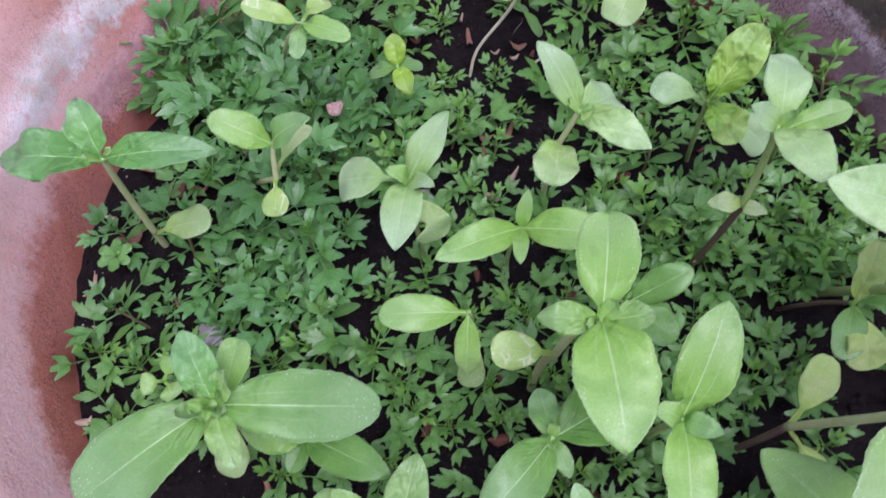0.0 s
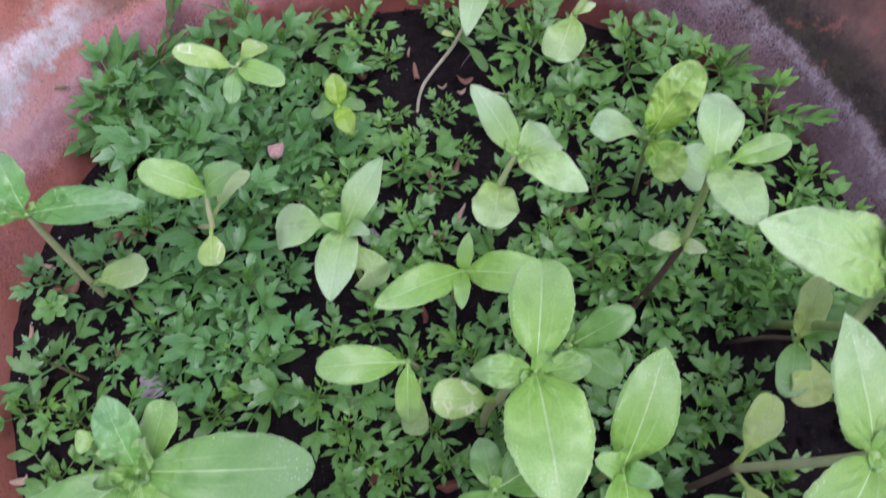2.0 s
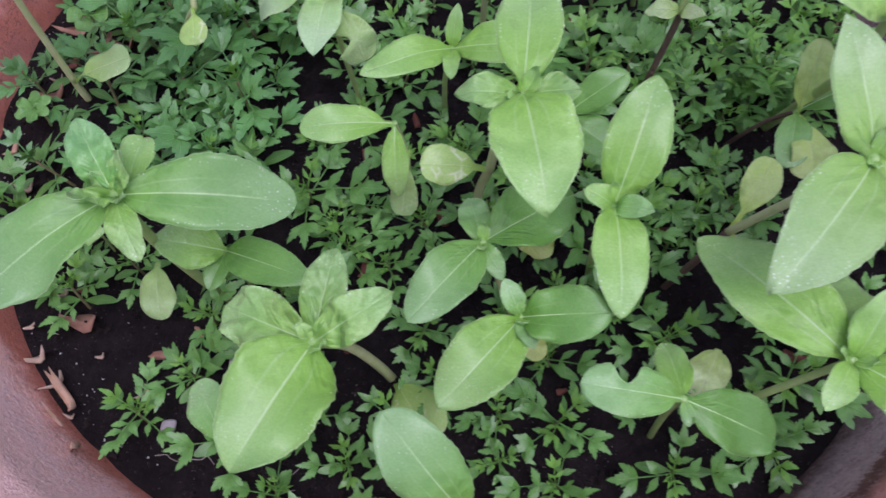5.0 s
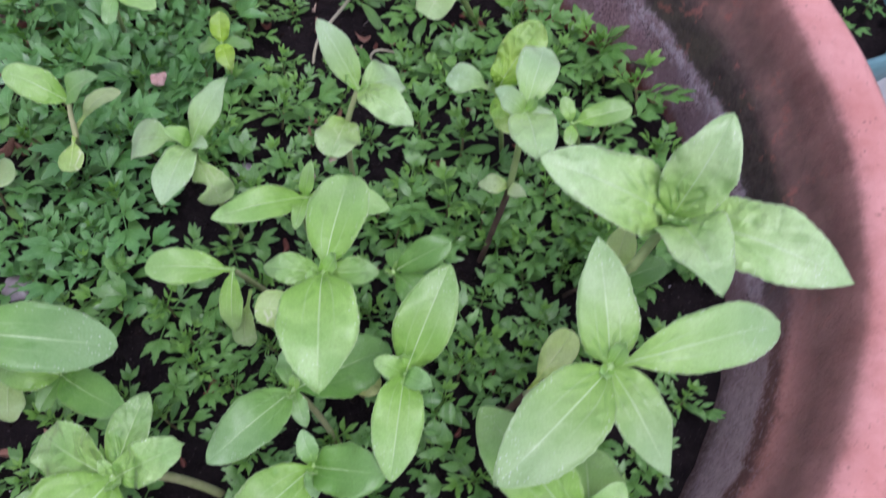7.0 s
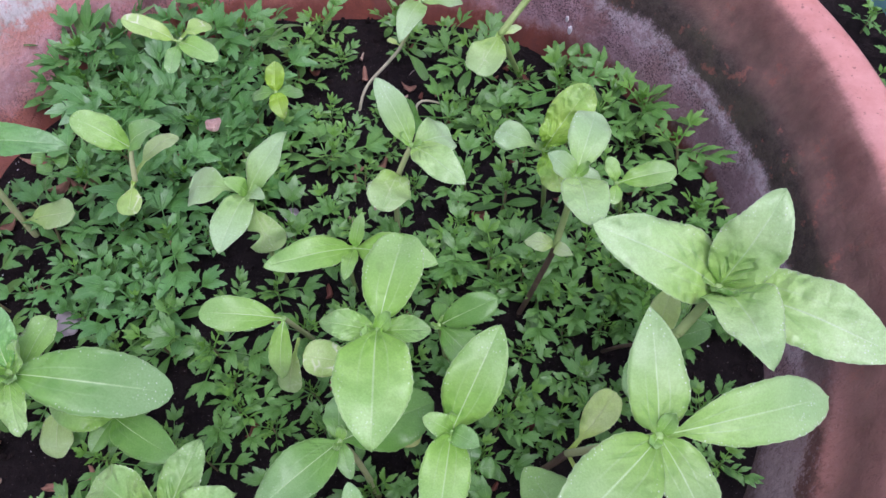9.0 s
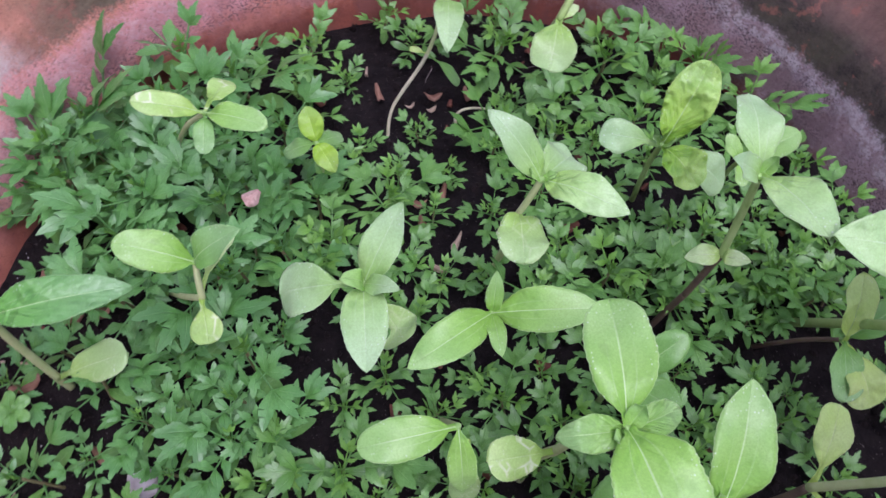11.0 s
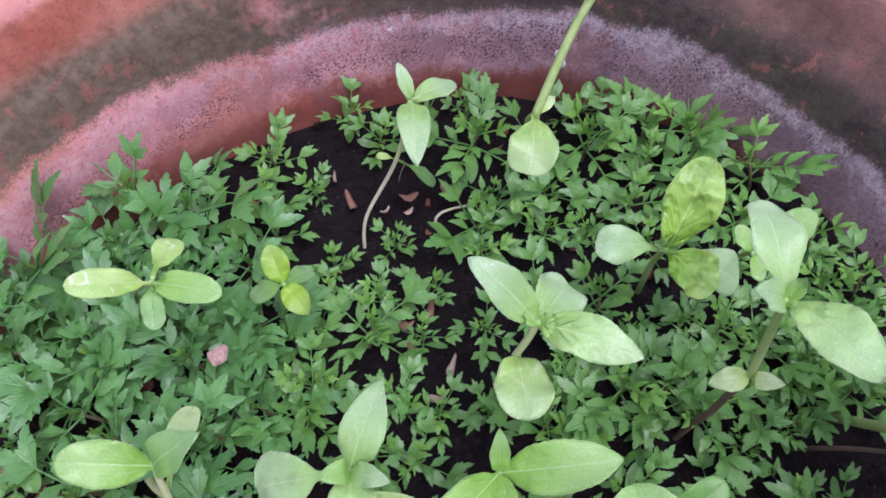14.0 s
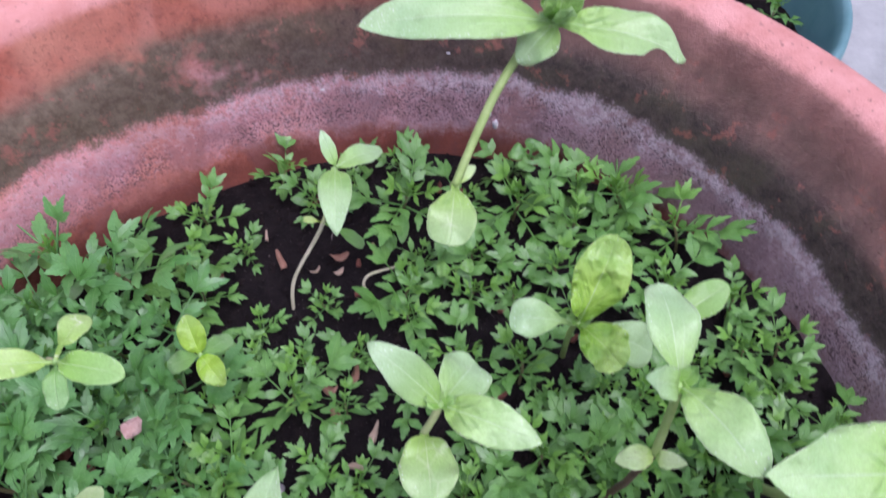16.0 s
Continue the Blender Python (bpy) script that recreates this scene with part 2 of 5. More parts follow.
    c = m.mix(m.math("MULTIPLY", m.math("MULTIPLY", edge, m.ramp(fine, [(0.42, 0.0), (0.54, 1.0)])), m.math("SUBTRACT", 0.62, m.math("MULTIPLY", left, 0.50))), c, (0.75, 0.665, 0.705))
    near = m.math("MULTIPLY", m.span(x, 0.04, 0.10), m.span(y, -0.01, -0.09))
    # the warm grey bloom and plain brown clay of the nearer side
    c = m.mix(near, c, m.mix(m.ramp(mid, [(0.3, 0.0), (0.7, 1.0)]), (0.41, 0.175, 0.13), (0.54, 0.270, 0.21)))
    grey = m.mix(m.ramp(fine, [(0.35, 0.0), (0.65, 1.0)]), (0.44, 0.330, 0.310), (0.64, 0.505, 0.475))
    c = m.mix(m.math("MULTIPLY", near, m.math("MULTIPLY", m.span(zw, 0.049, 0.043), 0.92)), c, grey)
    # shade painted in: a groove line above that bloom, a dark foot below it
    line = m.math("MAXIMUM", m.math("MULTIPLY", m.math("MULTIPLY", m.span(zw, 0.044, 0.048), m.span(zw, 0.060, 0.051)), 0.8), m.math("MULTIPLY", m.span(zw, 0.022, 0.006), 0.85))
    c = m.mix(m.math("MULTIPLY", near, line), c, m.mix(m.ramp(fine, [(0.35, 0.0), (0.65, 1.0)]), (0.085, 0.052, 0.042), (0.17, 0.095, 0.075)))
    # clean orange clay between bloom and algae on the dry side
    clean = m.math("MULTIPLY", m.math("MULTIPLY", m.span(zw, 0.036, 0.042), m.math("MULTIPLY", m.span(x, -0.02, -0.10), m.span(y, 0.08, 0.13))), m.ramp(m.noise(18, 3, 0.6), [(0.38, 0.0), (0.5, 1.0)]))
    c = m.mix(m.math("MULTIPLY", clean, 0.8), c, (0.66, 0.285, 0.185))
    # pale flakes in the bloom, dark pores in the clay
    flakes = m.math("MULTIPLY", m.ramp(m.noise(430, 3, 0.7), [(0.56, 0.0), (0.60, 1.0)]), low)
    c = m.mix(m.math("MULTIPLY", flakes, 0.20), c, (0.80, 0.66, 0.68))
    pores = m.ramp(m.noise(520, 3, 0.7, warp=0.4), [(0.38, 1.0), (0.42, 0.0)])
    c = m.mix(m.math("MULTIPLY", pores, m.math("MULTIPLY_ADD", chalk, -0.28, 0.40)), c, (0.14, 0.055, 0.045))
    # clouded, browner places in the bloom and a darker foot
    cloud = m.math("MULTIPLY", m.ramp(m.noise(34, 4, 0.6, warp=0.8), [(0.45, 0.0), (0.62, 1.0)]), m.span(zw, 0.040, 0.022))
    c = m.mix(m.math("MULTIPLY", cloud, m.math("MULTIPLY", m.span(y, -0.02, 0.08), 0.55)), c, m.mix(left, (0.17, 0.115, 0.125), (0.36, 0.165, 0.155)))
    c = m.mix(m.math("MULTIPLY", m.math("MULTIPLY", m.span(zw, 0.006, -0.008), m.span(y, 0.02, 0.10)), m.ramp(mid, [(0.3, 0.4), (0.6, 0.95)])), c, (0.20, 0.062, 0.042))
    # algae
    algae = m.mix(m.ramp(m.math("ADD", m.math("MULTIPLY", fine, 0.6), m.math("MULTIPLY", grit, 0.4)), [(0.40, 0.0), (0.60, 1.0)]), (0.024, 0.020, 0.017), (0.100, 0.082, 0.058))
    algae = m.mix(m.math("MULTIPLY", left, 0.9), algae, m.mix(m.ramp(fine, [(0.38, 0.0), (0.62, 1.0)]), (0.090, 0.083, 0.050), (0.190, 0.168, 0.108)))
    algae = m.mix(m.math("MULTIPLY", m.ramp(mid, [(0.5, 0.0), (0.65, 1.0)]), 0.5), algae, (0.085, 0.085, 0.045))
    band = m.math("MULTIPLY", m.span(m.math("SUBTRACT", zw, m.math("MULTIPLY", m.span(x, -0.03, -0.14), 0.010)), 0.031, 0.038), m.math("SUBTRACT", 1.0, m.math("MULTIPLY", m.span(m.math("ADD", zs, m.math("MULTIPLY", right, -0.002)), 0.067, 0.080), 0.85)))
    patch = m.ramp(m.noise(15, 5, 0.65), [(0.34, 0.10), (0.44, 1.0)])
    dry = m.math("MAXIMUM", m.span(x, -0.14, -0.188), m.math("MULTIPLY", m.span(x, -0.03, -0.10), m.span(y, 0.03, -0.05)))
    band = m.math("MULTIPLY", band, m.math("SUBTRACT", 1.0, m.math("MULTIPLY", near, m.span(zs, 0.074, 0.060))))
    band = m.math("MULTIPLY", band, m.math("SUBTRACT", 1.0, m.math("MULTIPLY", near, 0.45)))
    band = m.math("MULTIPLY", m.math("MULTIPLY", band, m.math("MAXIMUM", patch, m.math("SUBTRACT", 1.0, left))), m.math("SUBTRACT", 1.0, m.math("MULTIPLY", dry, 0.85)))
    c = m.mix(m.math("MULTIPLY", band, 0.93), c, algae)
    # brown stain up to the rim on the damp side
    brown = m.math("MULTIPLY", m.math("MULTIPLY", right, m.span(zs, 0.052, 0.066)), m.ramp(runs, [(0.3, 0.6), (0.6, 0.95)]))
    c = m.mix(m.math("MULTIPLY", brown, 0.8), c, m.mix(m.ramp(mid, [(0.35, 0.0), (0.65, 1.0)]), (0.215, 0.122, 0.098), (0.385, 0.212, 0.172)))
    # red clay showing through the algae in small flakes
    flake = m.math("MULTIPLY", m.math("MAXIMUM", m.ramp(m.noise(75, 5, 0.75), [(0.57, 0.0), (0.64, 1.0)]), m.math("MULTIPLY", left, m.ramp(m.noise(46, 7, 0.85), [(0.55, 0.0), (0.60, 1.0)]))), band)
    c = m.mix(m.math("MULTIPLY", flake, 0.7), c, (0.36, 0.145, 0.105))
    # dark grains in the bloom
    speck = m.math("MULTIPLY", m.ramp(grit, [(0.525, 0.0), (0.56, 1.0)]), m.ramp(m.noise(24, 4, 0.65), [(0.36, 0.0), (0.50, 1.0)]))
    speck = m.math("MULTIPLY", speck, m.math("SUBTRACT", 0.88, m.math("MAXIMUM", m.math("MULTIPLY", near, 0.6), m.math("MULTIPLY", left, m.math("MULTIPLY_ADD", m.span(y, 0.13, 0.02), 0.30, 0.12)))))
    speck = m.math("MULTIPLY", speck, m.math("MULTIPLY_ADD", m.math("MULTIPLY", m.span(zw, 0.004, 0.012), m.math("MAXIMUM", m.span(zw, 0.026, 0.014), m.math("MULTIPLY", m.span(zw, 0.036, 0.026), m.math("SUBTRACT", 1.0, left)))), 0.85, 0.15))
    c = m.mix(speck, c, (0.085, 0.055, 0.060))
    # white crust on the dry side
    crust = m.math("MULTIPLY", m.span(zw, 0.042, 0.050), m.span(zw, 0.069, 0.059))
    crust = m.math("MULTIPLY", crust, m.math("MULTIPLY", m.math("MULTIPLY", m.span(x, -0.14, -0.17), m.span(y, 0.0, 0.05)), m.span(y, 0.143, 0.118)))
    crust = m.math("MULTIPLY", crust, m.math("MULTIPLY", m.ramp(fine, [(0.34, 0.3), (0.5, 1.0)]), m.ramp(m.noise(30, 6, 0.7), [(0.36, 0.1), (0.44, 1.0)])))
    c = m.mix(m.math("MULTIPLY", crust, 0.95), c, m.mix(m.ramp(mid, [(0.4, 0.0), (0.6, 1.0)]), (0.56, 0.53, 0.46), (0.86, 0.84, 0.81)))
    # bare rim
    rim = m.span(m.math("ADD", m.math("MULTIPLY_ADD", right, -0.0025, z), m.math("MULTIPLY", m.math("SUBTRACT", zw, z), 0.22)), 0.0840, 0.0885)
    rc = m.mix(m.ramp(mid, [(0.3, 0.0), (0.7, 1.0)]), (0.56, 0.240, 0.19), (0.73, 0.385, 0.33))
    rc = m.mix(m.math("MULTIPLY", m.ramp(m.noise(480, 2, 0.5), [(0.66, 0.0), (0.71, 1.0)]), 0.6), rc, (0.20, 0.10, 0.08))
    c = m.mix(m.math("MULTIPLY", rim, 0.92), c, rc)
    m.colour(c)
    m.link(m.ramp(band, [(0.0, 0.85), (1.0, 0.6)]), m.p.inputs["Roughness"])
    h = m.math("ADD", m.math("MULTIPLY", fine, 0.6), m.math("MULTIPLY", mid, 0.8))
    h = m.math("ADD", h, m.math("MULTIPLY", grit, 0.4))
    m.bump(h, 0.0022, 0.62)
    return m.m


def earth(name, dark, light):
    m = Mat(name, 0.95, 0.2)
    c = m.mix(m.ramp(m.noise(130, 5, 0.7), [(0.35, 0.0), (0.75, 1.0)]), dark, light)
    fleck = m.ramp(m.noise(900, 1, 0.5), [(0.735, 0.0), (0.765, 1.0)])
    c = m.mix(m.math("MULTIPLY", fleck, 0.6), c, (0.24, 0.21, 0.18))
    rnd = m.node("ShaderNodeNewGeometry").outputs["Random Per Island"]
    c = m.mix(m.math("MULTIPLY", rnd, 0.3), c, (0.035, 0.022, 0.018))
    m.colour(c)
    m.bump(m.math("ADD", m.noise(350, 5, 0.7), m.noise(90, 3, 0.6)), 0.004, 0.9)
    return m.m


def plain(name, a, b, scale, rough=0.7, bump=0.0008, spec=0.35):
    m = Mat(name, rough, spec)
    rnd = m.node("ShaderNodeObjectInfo").outputs["Random"]
    c = m.mix(m.ramp(m.noise(scale, 4, 0.6), [(0.3, 0.0), (0.7, 1.0)]), a, b)
    c = m.mix(m.math("MULTIPLY", rnd, 0.25), c, tuple(x * 0.6 for x in a))
    m.colour(c)
    m.bump(m.noise(scale * 3, 4, 0.6), bump, 0.7)
    return m.m


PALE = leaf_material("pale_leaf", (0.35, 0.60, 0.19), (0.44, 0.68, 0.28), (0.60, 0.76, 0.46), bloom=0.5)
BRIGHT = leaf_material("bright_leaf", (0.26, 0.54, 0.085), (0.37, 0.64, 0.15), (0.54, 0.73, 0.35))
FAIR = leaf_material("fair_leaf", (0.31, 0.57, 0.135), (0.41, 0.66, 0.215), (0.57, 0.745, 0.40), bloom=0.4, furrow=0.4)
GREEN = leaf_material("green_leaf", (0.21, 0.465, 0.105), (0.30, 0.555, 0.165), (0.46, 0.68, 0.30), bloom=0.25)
# a darker leaf green, with shade from leaves above put into its colour
SHADED = leaf_material("shaded_green_leaf", (0.135, 0.350, 0.050), (0.195, 0.430, 0.080), (0.32, 0.53, 0.17), bloom=0.08)
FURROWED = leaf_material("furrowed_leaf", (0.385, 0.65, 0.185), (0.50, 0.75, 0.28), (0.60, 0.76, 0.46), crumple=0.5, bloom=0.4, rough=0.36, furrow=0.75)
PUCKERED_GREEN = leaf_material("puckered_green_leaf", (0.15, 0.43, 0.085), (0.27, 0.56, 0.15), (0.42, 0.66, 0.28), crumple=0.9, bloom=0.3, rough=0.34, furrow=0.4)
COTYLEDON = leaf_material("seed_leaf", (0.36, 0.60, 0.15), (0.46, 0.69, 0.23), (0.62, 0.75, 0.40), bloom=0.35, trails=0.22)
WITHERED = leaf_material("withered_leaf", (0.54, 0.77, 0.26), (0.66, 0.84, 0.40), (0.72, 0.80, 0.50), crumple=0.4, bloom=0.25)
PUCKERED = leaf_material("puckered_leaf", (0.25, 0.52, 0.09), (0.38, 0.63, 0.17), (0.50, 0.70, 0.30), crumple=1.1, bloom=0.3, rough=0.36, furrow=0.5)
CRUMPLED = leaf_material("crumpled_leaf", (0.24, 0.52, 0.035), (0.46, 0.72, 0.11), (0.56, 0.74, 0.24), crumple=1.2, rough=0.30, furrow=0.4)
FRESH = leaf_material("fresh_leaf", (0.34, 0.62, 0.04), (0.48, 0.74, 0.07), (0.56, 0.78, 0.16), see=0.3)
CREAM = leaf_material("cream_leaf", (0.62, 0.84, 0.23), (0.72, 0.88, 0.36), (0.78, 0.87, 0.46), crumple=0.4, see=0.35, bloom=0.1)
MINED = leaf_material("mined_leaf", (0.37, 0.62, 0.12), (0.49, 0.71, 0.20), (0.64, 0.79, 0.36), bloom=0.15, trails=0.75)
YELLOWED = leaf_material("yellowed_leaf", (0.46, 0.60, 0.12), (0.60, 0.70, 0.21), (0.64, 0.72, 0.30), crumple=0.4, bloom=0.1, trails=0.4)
MARIGOLD = leaf_material("marigold_leaf", (0.090, 0.266, 0.042), (0.208, 0.448, 0.100), (0.26, 0.50, 0.16), see=0.12, rough=0.40, bloom=0.03, furrow=0.0)
MARIGOLD_BLUE = leaf_material("bluish_marigold_leaf", (0.077, 0.252, 0.050), (0.178, 0.425, 0.116), (0.24, 0.47, 0.17), see=0.12, rough=0.40, bloom=0.05, furrow=0.0)
MARIGOLD_YOUNG = leaf_material("young_marigold_leaf", (0.145, 0.375, 0.045), (0.235, 0.48, 0.085), (0.28, 0.52, 0.13), see=0.14, rough=0.42, bloom=0.05)
VEIN = plain("leaf_rib", (0.42, 0.64, 0.24), (0.52, 0.71, 0.34), 160, 0.5, 0.0002)
STEM = plain("green_stem", (0.30, 0.45, 0.12), (0.42, 0.56, 0.20), 160, 0.55)
STEM_PALE = plain("pale_stem", (0.44, 0.52, 0.21), (0.56, 0.61, 0.31), 160, 0.55)
STEM_GREY = plain("bleached_stem", (0.50, 0.50, 0.31), (0.66, 0.63, 0.44), 160, 0.55)
STEM_RED = plain("reddish_stem", (0.16, 0.17, 0.07), (0.26, 0.20, 0.10), 160, 0.6)
STEM_DARK = plain("purple_stem", (0.11, 0.07, 0.055), (0.18, 0.13, 0.08), 160, 0.6)
CLAY = terracotta()
SOIL = earth("potting_soil", (0.006, 0.005, 0.006), (0.022, 0.017, 0.017))
CRUMB = earth("soil_crumb", (0.008, 0.006, 0.007), (0.035, 0.026, 0.024))
DRY = plain("dry_leaf", (0.26, 0.12, 0.075), (0.46, 0.28, 0.19), 160)
HUSK = plain("tan_husk", (0.46, 0.27, 0.16), (0.62, 0.43, 0.30), 160)
STRAW = plain("straw_scrap", (0.44, 0.32, 0.22), (0.62, 0.50, 0.37), 160)
PETAL = plain("dry_petal", (0.50, 0.29, 0.23), (0.70, 0.50, 0.42), 260, 0.8, 0.002)
BARK = plain("bark_chip", (0.14, 0.05, 0.035), (0.26, 0.10, 0.06), 90)
STONE = plain("pale_stone", (0.40, 0.36, 0.37), (0.60, 0.55, 0.56), 150)
WHITE = plain("white_speck", (0.72, 0.70, 0.68), (0.82, 0.80, 0.80), 200)
PLASTIC = plain("teal_plastic", (0.10, 0.24, 0.24), (0.16, 0.31, 0.31), 40, 0.45, 0.0002)
PAVING = plain("paving", (0.30, 0.32, 0.29), (0.44, 0.46, 0.42), 22, 0.9, 0.003)
ROOT = plain("root_fibre", (0.36, 0.31, 0.26), (0.5, 0.44, 0.38), 100)


# ---- mesh helpers ----
def part(name, bm, material, parent=None, label="", smooth=True):
    """Links a bmesh as one mesh object under parent."""
    me = bpy.data.meshes.new(name)
    bm.to_mesh(me)
    bm.free()
    return mesh_part(name, me, material, parent, label, smooth)


def mesh_part(name, me, material, parent=None, label="", smooth=True):
    if smooth:
        me.polygons.foreach_set("use_smooth", [True] * len(me.polygons))
    me.materials.append(material)
    ob = new(name, me)
    if parent:
        ob.parent = parent
    return tagged(ob, label)


def thing(name, at, label, category, group="", kind=""):
    ob = new(name)
    ob.empty_display_size = 0.01
    ob.location = at
    return tagged(ob, label, category, group, kind)


def girth(a):
    """How much wider the old pot is than round, by angle."""
    d = (math.degrees(a) + 55 + 180) % 360 - 180
    return 1 + 0.034 * math.exp(-(d / 32) ** 2)


def spin(profile, count, wobble=0.0, lean=False):
    """A turned body: (radius, height) all the way round; None parts two strips."""
    bm = bmesh.new()
    rings = []
    for k in range(count):
        a = 2 * math.pi * k / count
        ring = []
        for spot in profile:
            if spot is None:
                ring.append(None)
                continue
            r, z = spot
            g = girth(a) if lean else 1.0
            p = Vector((r * g * math.cos(a), r * g * math.sin(a), z))
            if lean:
                hold = min(max((z + 0.25) / 0.2, 0.0), 1.0)
                p.z += hold * (0.0045 - 0.0369 * p.x + 0.0310 * p.y)
            if wobble:
                p += p.normalized() * wobble * noise.noise(p * 14)
                p.z += wobble * 0.6 * noise.noise(p * 11 + Vector((5, 0, 0)))
            ring.append(bm.verts.new(p))
        rings.append(ring)
    for k in range(count):
        a, b = rings[k], rings[(k + 1) % count]
        for i in range(len(profile) - 1):
            if a[i] and a[i + 1]:
                bm.faces.new((a[i], b[i], b[i + 1], a[i + 1]))
    return bm


def tube(path, r0, r1, sides=8):
    """A tapered stalk along a smooth line through the points of path."""
    pts = [Vector(p) for p in path]
    if len(pts) == 2:
        pts = [pts[0], pts[0].lerp(pts[1], 0.5), pts[1]]
    line = []
    for i in range(len(pts) - 1):
        p0, p1, p2, p3 = pts[max(i - 1, 0)], pts[i], pts[i + 1], pts[min(i + 2, len(pts) - 1)]
        for k in range(5):
            s = k / 5
            line.append(0.5 * (2 * p1 + (p2 - p0) * s + (2 * p0 - 5 * p1 + 4 * p2 - p3) * s * s + (3 * p1 - p0 - 3 * p2 + p3) * s ** 3))
    line.append(pts[-1])
    bm = bmesh.new()
    rings = []
    for i, p in enumerate(line):
        d = (line[min(i + 1, len(line) - 1)] - line[max(i - 1, 0)]).normalized()
        a = d.orthogonal().normalized() if i == 0 else (a - d * a.dot(d)).normalized()
        b = d.cross(a)
        r = r0 + (r1 - r0) * i / (len(line) - 1)
        rings.append([bm.verts.new(p + r * (math.cos(t) * a + math.sin(t) * b)) for t in (2 * math.pi * k / sides for k in range(sides))])
    for a_, b_ in zip(rings, rings[1:]):
        for k in range(sides):
            bm.faces.new((a_[k], a_[(k + 1) % sides], b_[(k + 1) % sides], b_[k]))
    bm.faces.new(rings[0][::-1])
    bm.faces.new(rings[-1])
    return bm


SHAPES = {  # rise towards the middle, fall towards the tip, stalk's share of the length, stalk's width
    "ovate": (0.62, 0.72, 0.05, 0.16),
    "taper": (0.46, 0.90, 0.04, 0.20),
    "lance": (0.60, 0.78, 0.06, 0.14),
    "broad": (0.60, 0.55, 0.04, 0.18),
    "oval": (0.62, 0.50, 0.10, 0.16),
    "spoon": (0.75, 0.42, 0.24, 0.15),
    "heart": (0.45, 0.72, 0.03, 0.20),
}


def blade(base, tip, width, shape="ovate", arch=0.10, cup=0.12, roll=0.0, crumple=0.0, bite=0.0, seed=0, facing=(0, -0.25, 1.0), spine=None):
    """A leaf from base to tip: a thin closed blade, arched along its length, folded a little along the midrib, with a UV map."""
    base, tip = Vector(base), Vector(tip)
    axis = tip - base
    size = axis.length
    d = axis.normalized()
    up = Vector(facing)
    up = (up - d * up.dot(d)).normalized()
    up = Matrix.Rotation(radians(roll), 3, d) @ up
    across = d.cross(up)
    rise, fall, stalk, thin = SHAPES[shape]
    peak = rise / (rise + fall)
    top = peak ** rise * (1 - peak) ** fall
    rows, half = (40, 8) if crumple > 0.35 else (30, 6)
    bm = bmesh.new()
    uv = bm.loops.layers.uv.new("UVMap")
    grids = []
    where = {}
    for side, off in ((0, 0.00022), (1, -0.00022)):
        grid = []
        for i in range(rows + 1):
            s = i / rows
            s = s * s * (3 - 2 * s) * 0.35 + s * 0.65
            if s < stalk:
                w = thin
            else:
                q = (s - stalk) / (1 - stalk)
                w = max(q ** rise * (1 - q) ** fall / top, thin * (1 - q) ** 2)
            edge = 1 + 0.012 * math.sin(s * 23 + seed) + 0.045 * noise.noise(Vector((s * 6, seed * 3.1, 0)))
            mid = base + axis * s + up * (arch * size * 4 * s * (1 - s) * (1.1 - 0.3 * s))
            row = []
            for j in range(-half, half + 1):
                e = j / half
                ww = w * edge
                if bite and e > 0 and abs(s - bite) < 0.13:
                    ww *= 1 - 0.75 * (1 - (abs(s - bite) / 0.13) ** 2)
                if abs(j) == half:
                    # fine shallow teeth
                    ww *= 1.012 if i % 2 else 0.984
                x = e * ww * width / 2
                lift = cup * (abs(x) - 0.6 * x * x / width) + crumple * width * 0.16 * noise.noise(Vector((x * 90, s * 5.2, seed * 7.7))) * (0.3 + abs(e))
                lift += 0.13 * width * noise.noise(Vector((x * 55 + seed, s * 2.6, seed * 1.7))) * (0.4 + abs(e))
                lift += 0.06 * width * math.sin(s * 12 + seed * 2 + (1.3 if e > 0 else 0)) * e * e
                # swellings between the side ribs
                lift += (0.003 + 0.012 * max(crumple - 0.25, 0)) * width * math.cos(6.28 * (s * 6.5 - abs(e) * 2.5)) * min(abs(e) * 3, 1) * (1 - e * e) * (0.6 + noise.noise(Vector((s * 7, e * 3, seed))))
                thick = off * (1 - 0.7 * abs(e))
                p = mid + across * x + up * (lift + thick)
                v = bm.verts.new(p)
                where[v] = (0.5 + e * 0.5, s)
                row.append(v)
            grid.append(row)
        grids.append(grid)
    top_, low = grids
    if spine is not None:
        spine.extend(row[half].co - up * 0.00012 for row in top_[1:-2:3])

    def face(*vs):
        f = bm.faces.new(vs)
        for loop in f.loops:
            loop[uv].uv = where[loop.vert]

    for i in range(rows):
        for j in range(2 * half):
            face(top_[i][j], top_[i][j + 1], top_[i + 1][j + 1], top_[i + 1][j])
            face(low[i][j + 1], low[i][j], low[i + 1][j], low[i + 1][j + 1])
        face(low[i][0], top_[i][0], top_[i + 1][0], low[i + 1][0])
        face(top_[i][-1], low[i][-1], low[i + 1][-1], top_[i + 1][-1])
    for j in range(2 * half):
        face(top_[0][j + 1], top_[0][j], low[0][j], low[0][j + 1])
        face(top_[-1][j], top_[-1][j + 1], low[-1][j + 1], low[-1][j])
    return bm


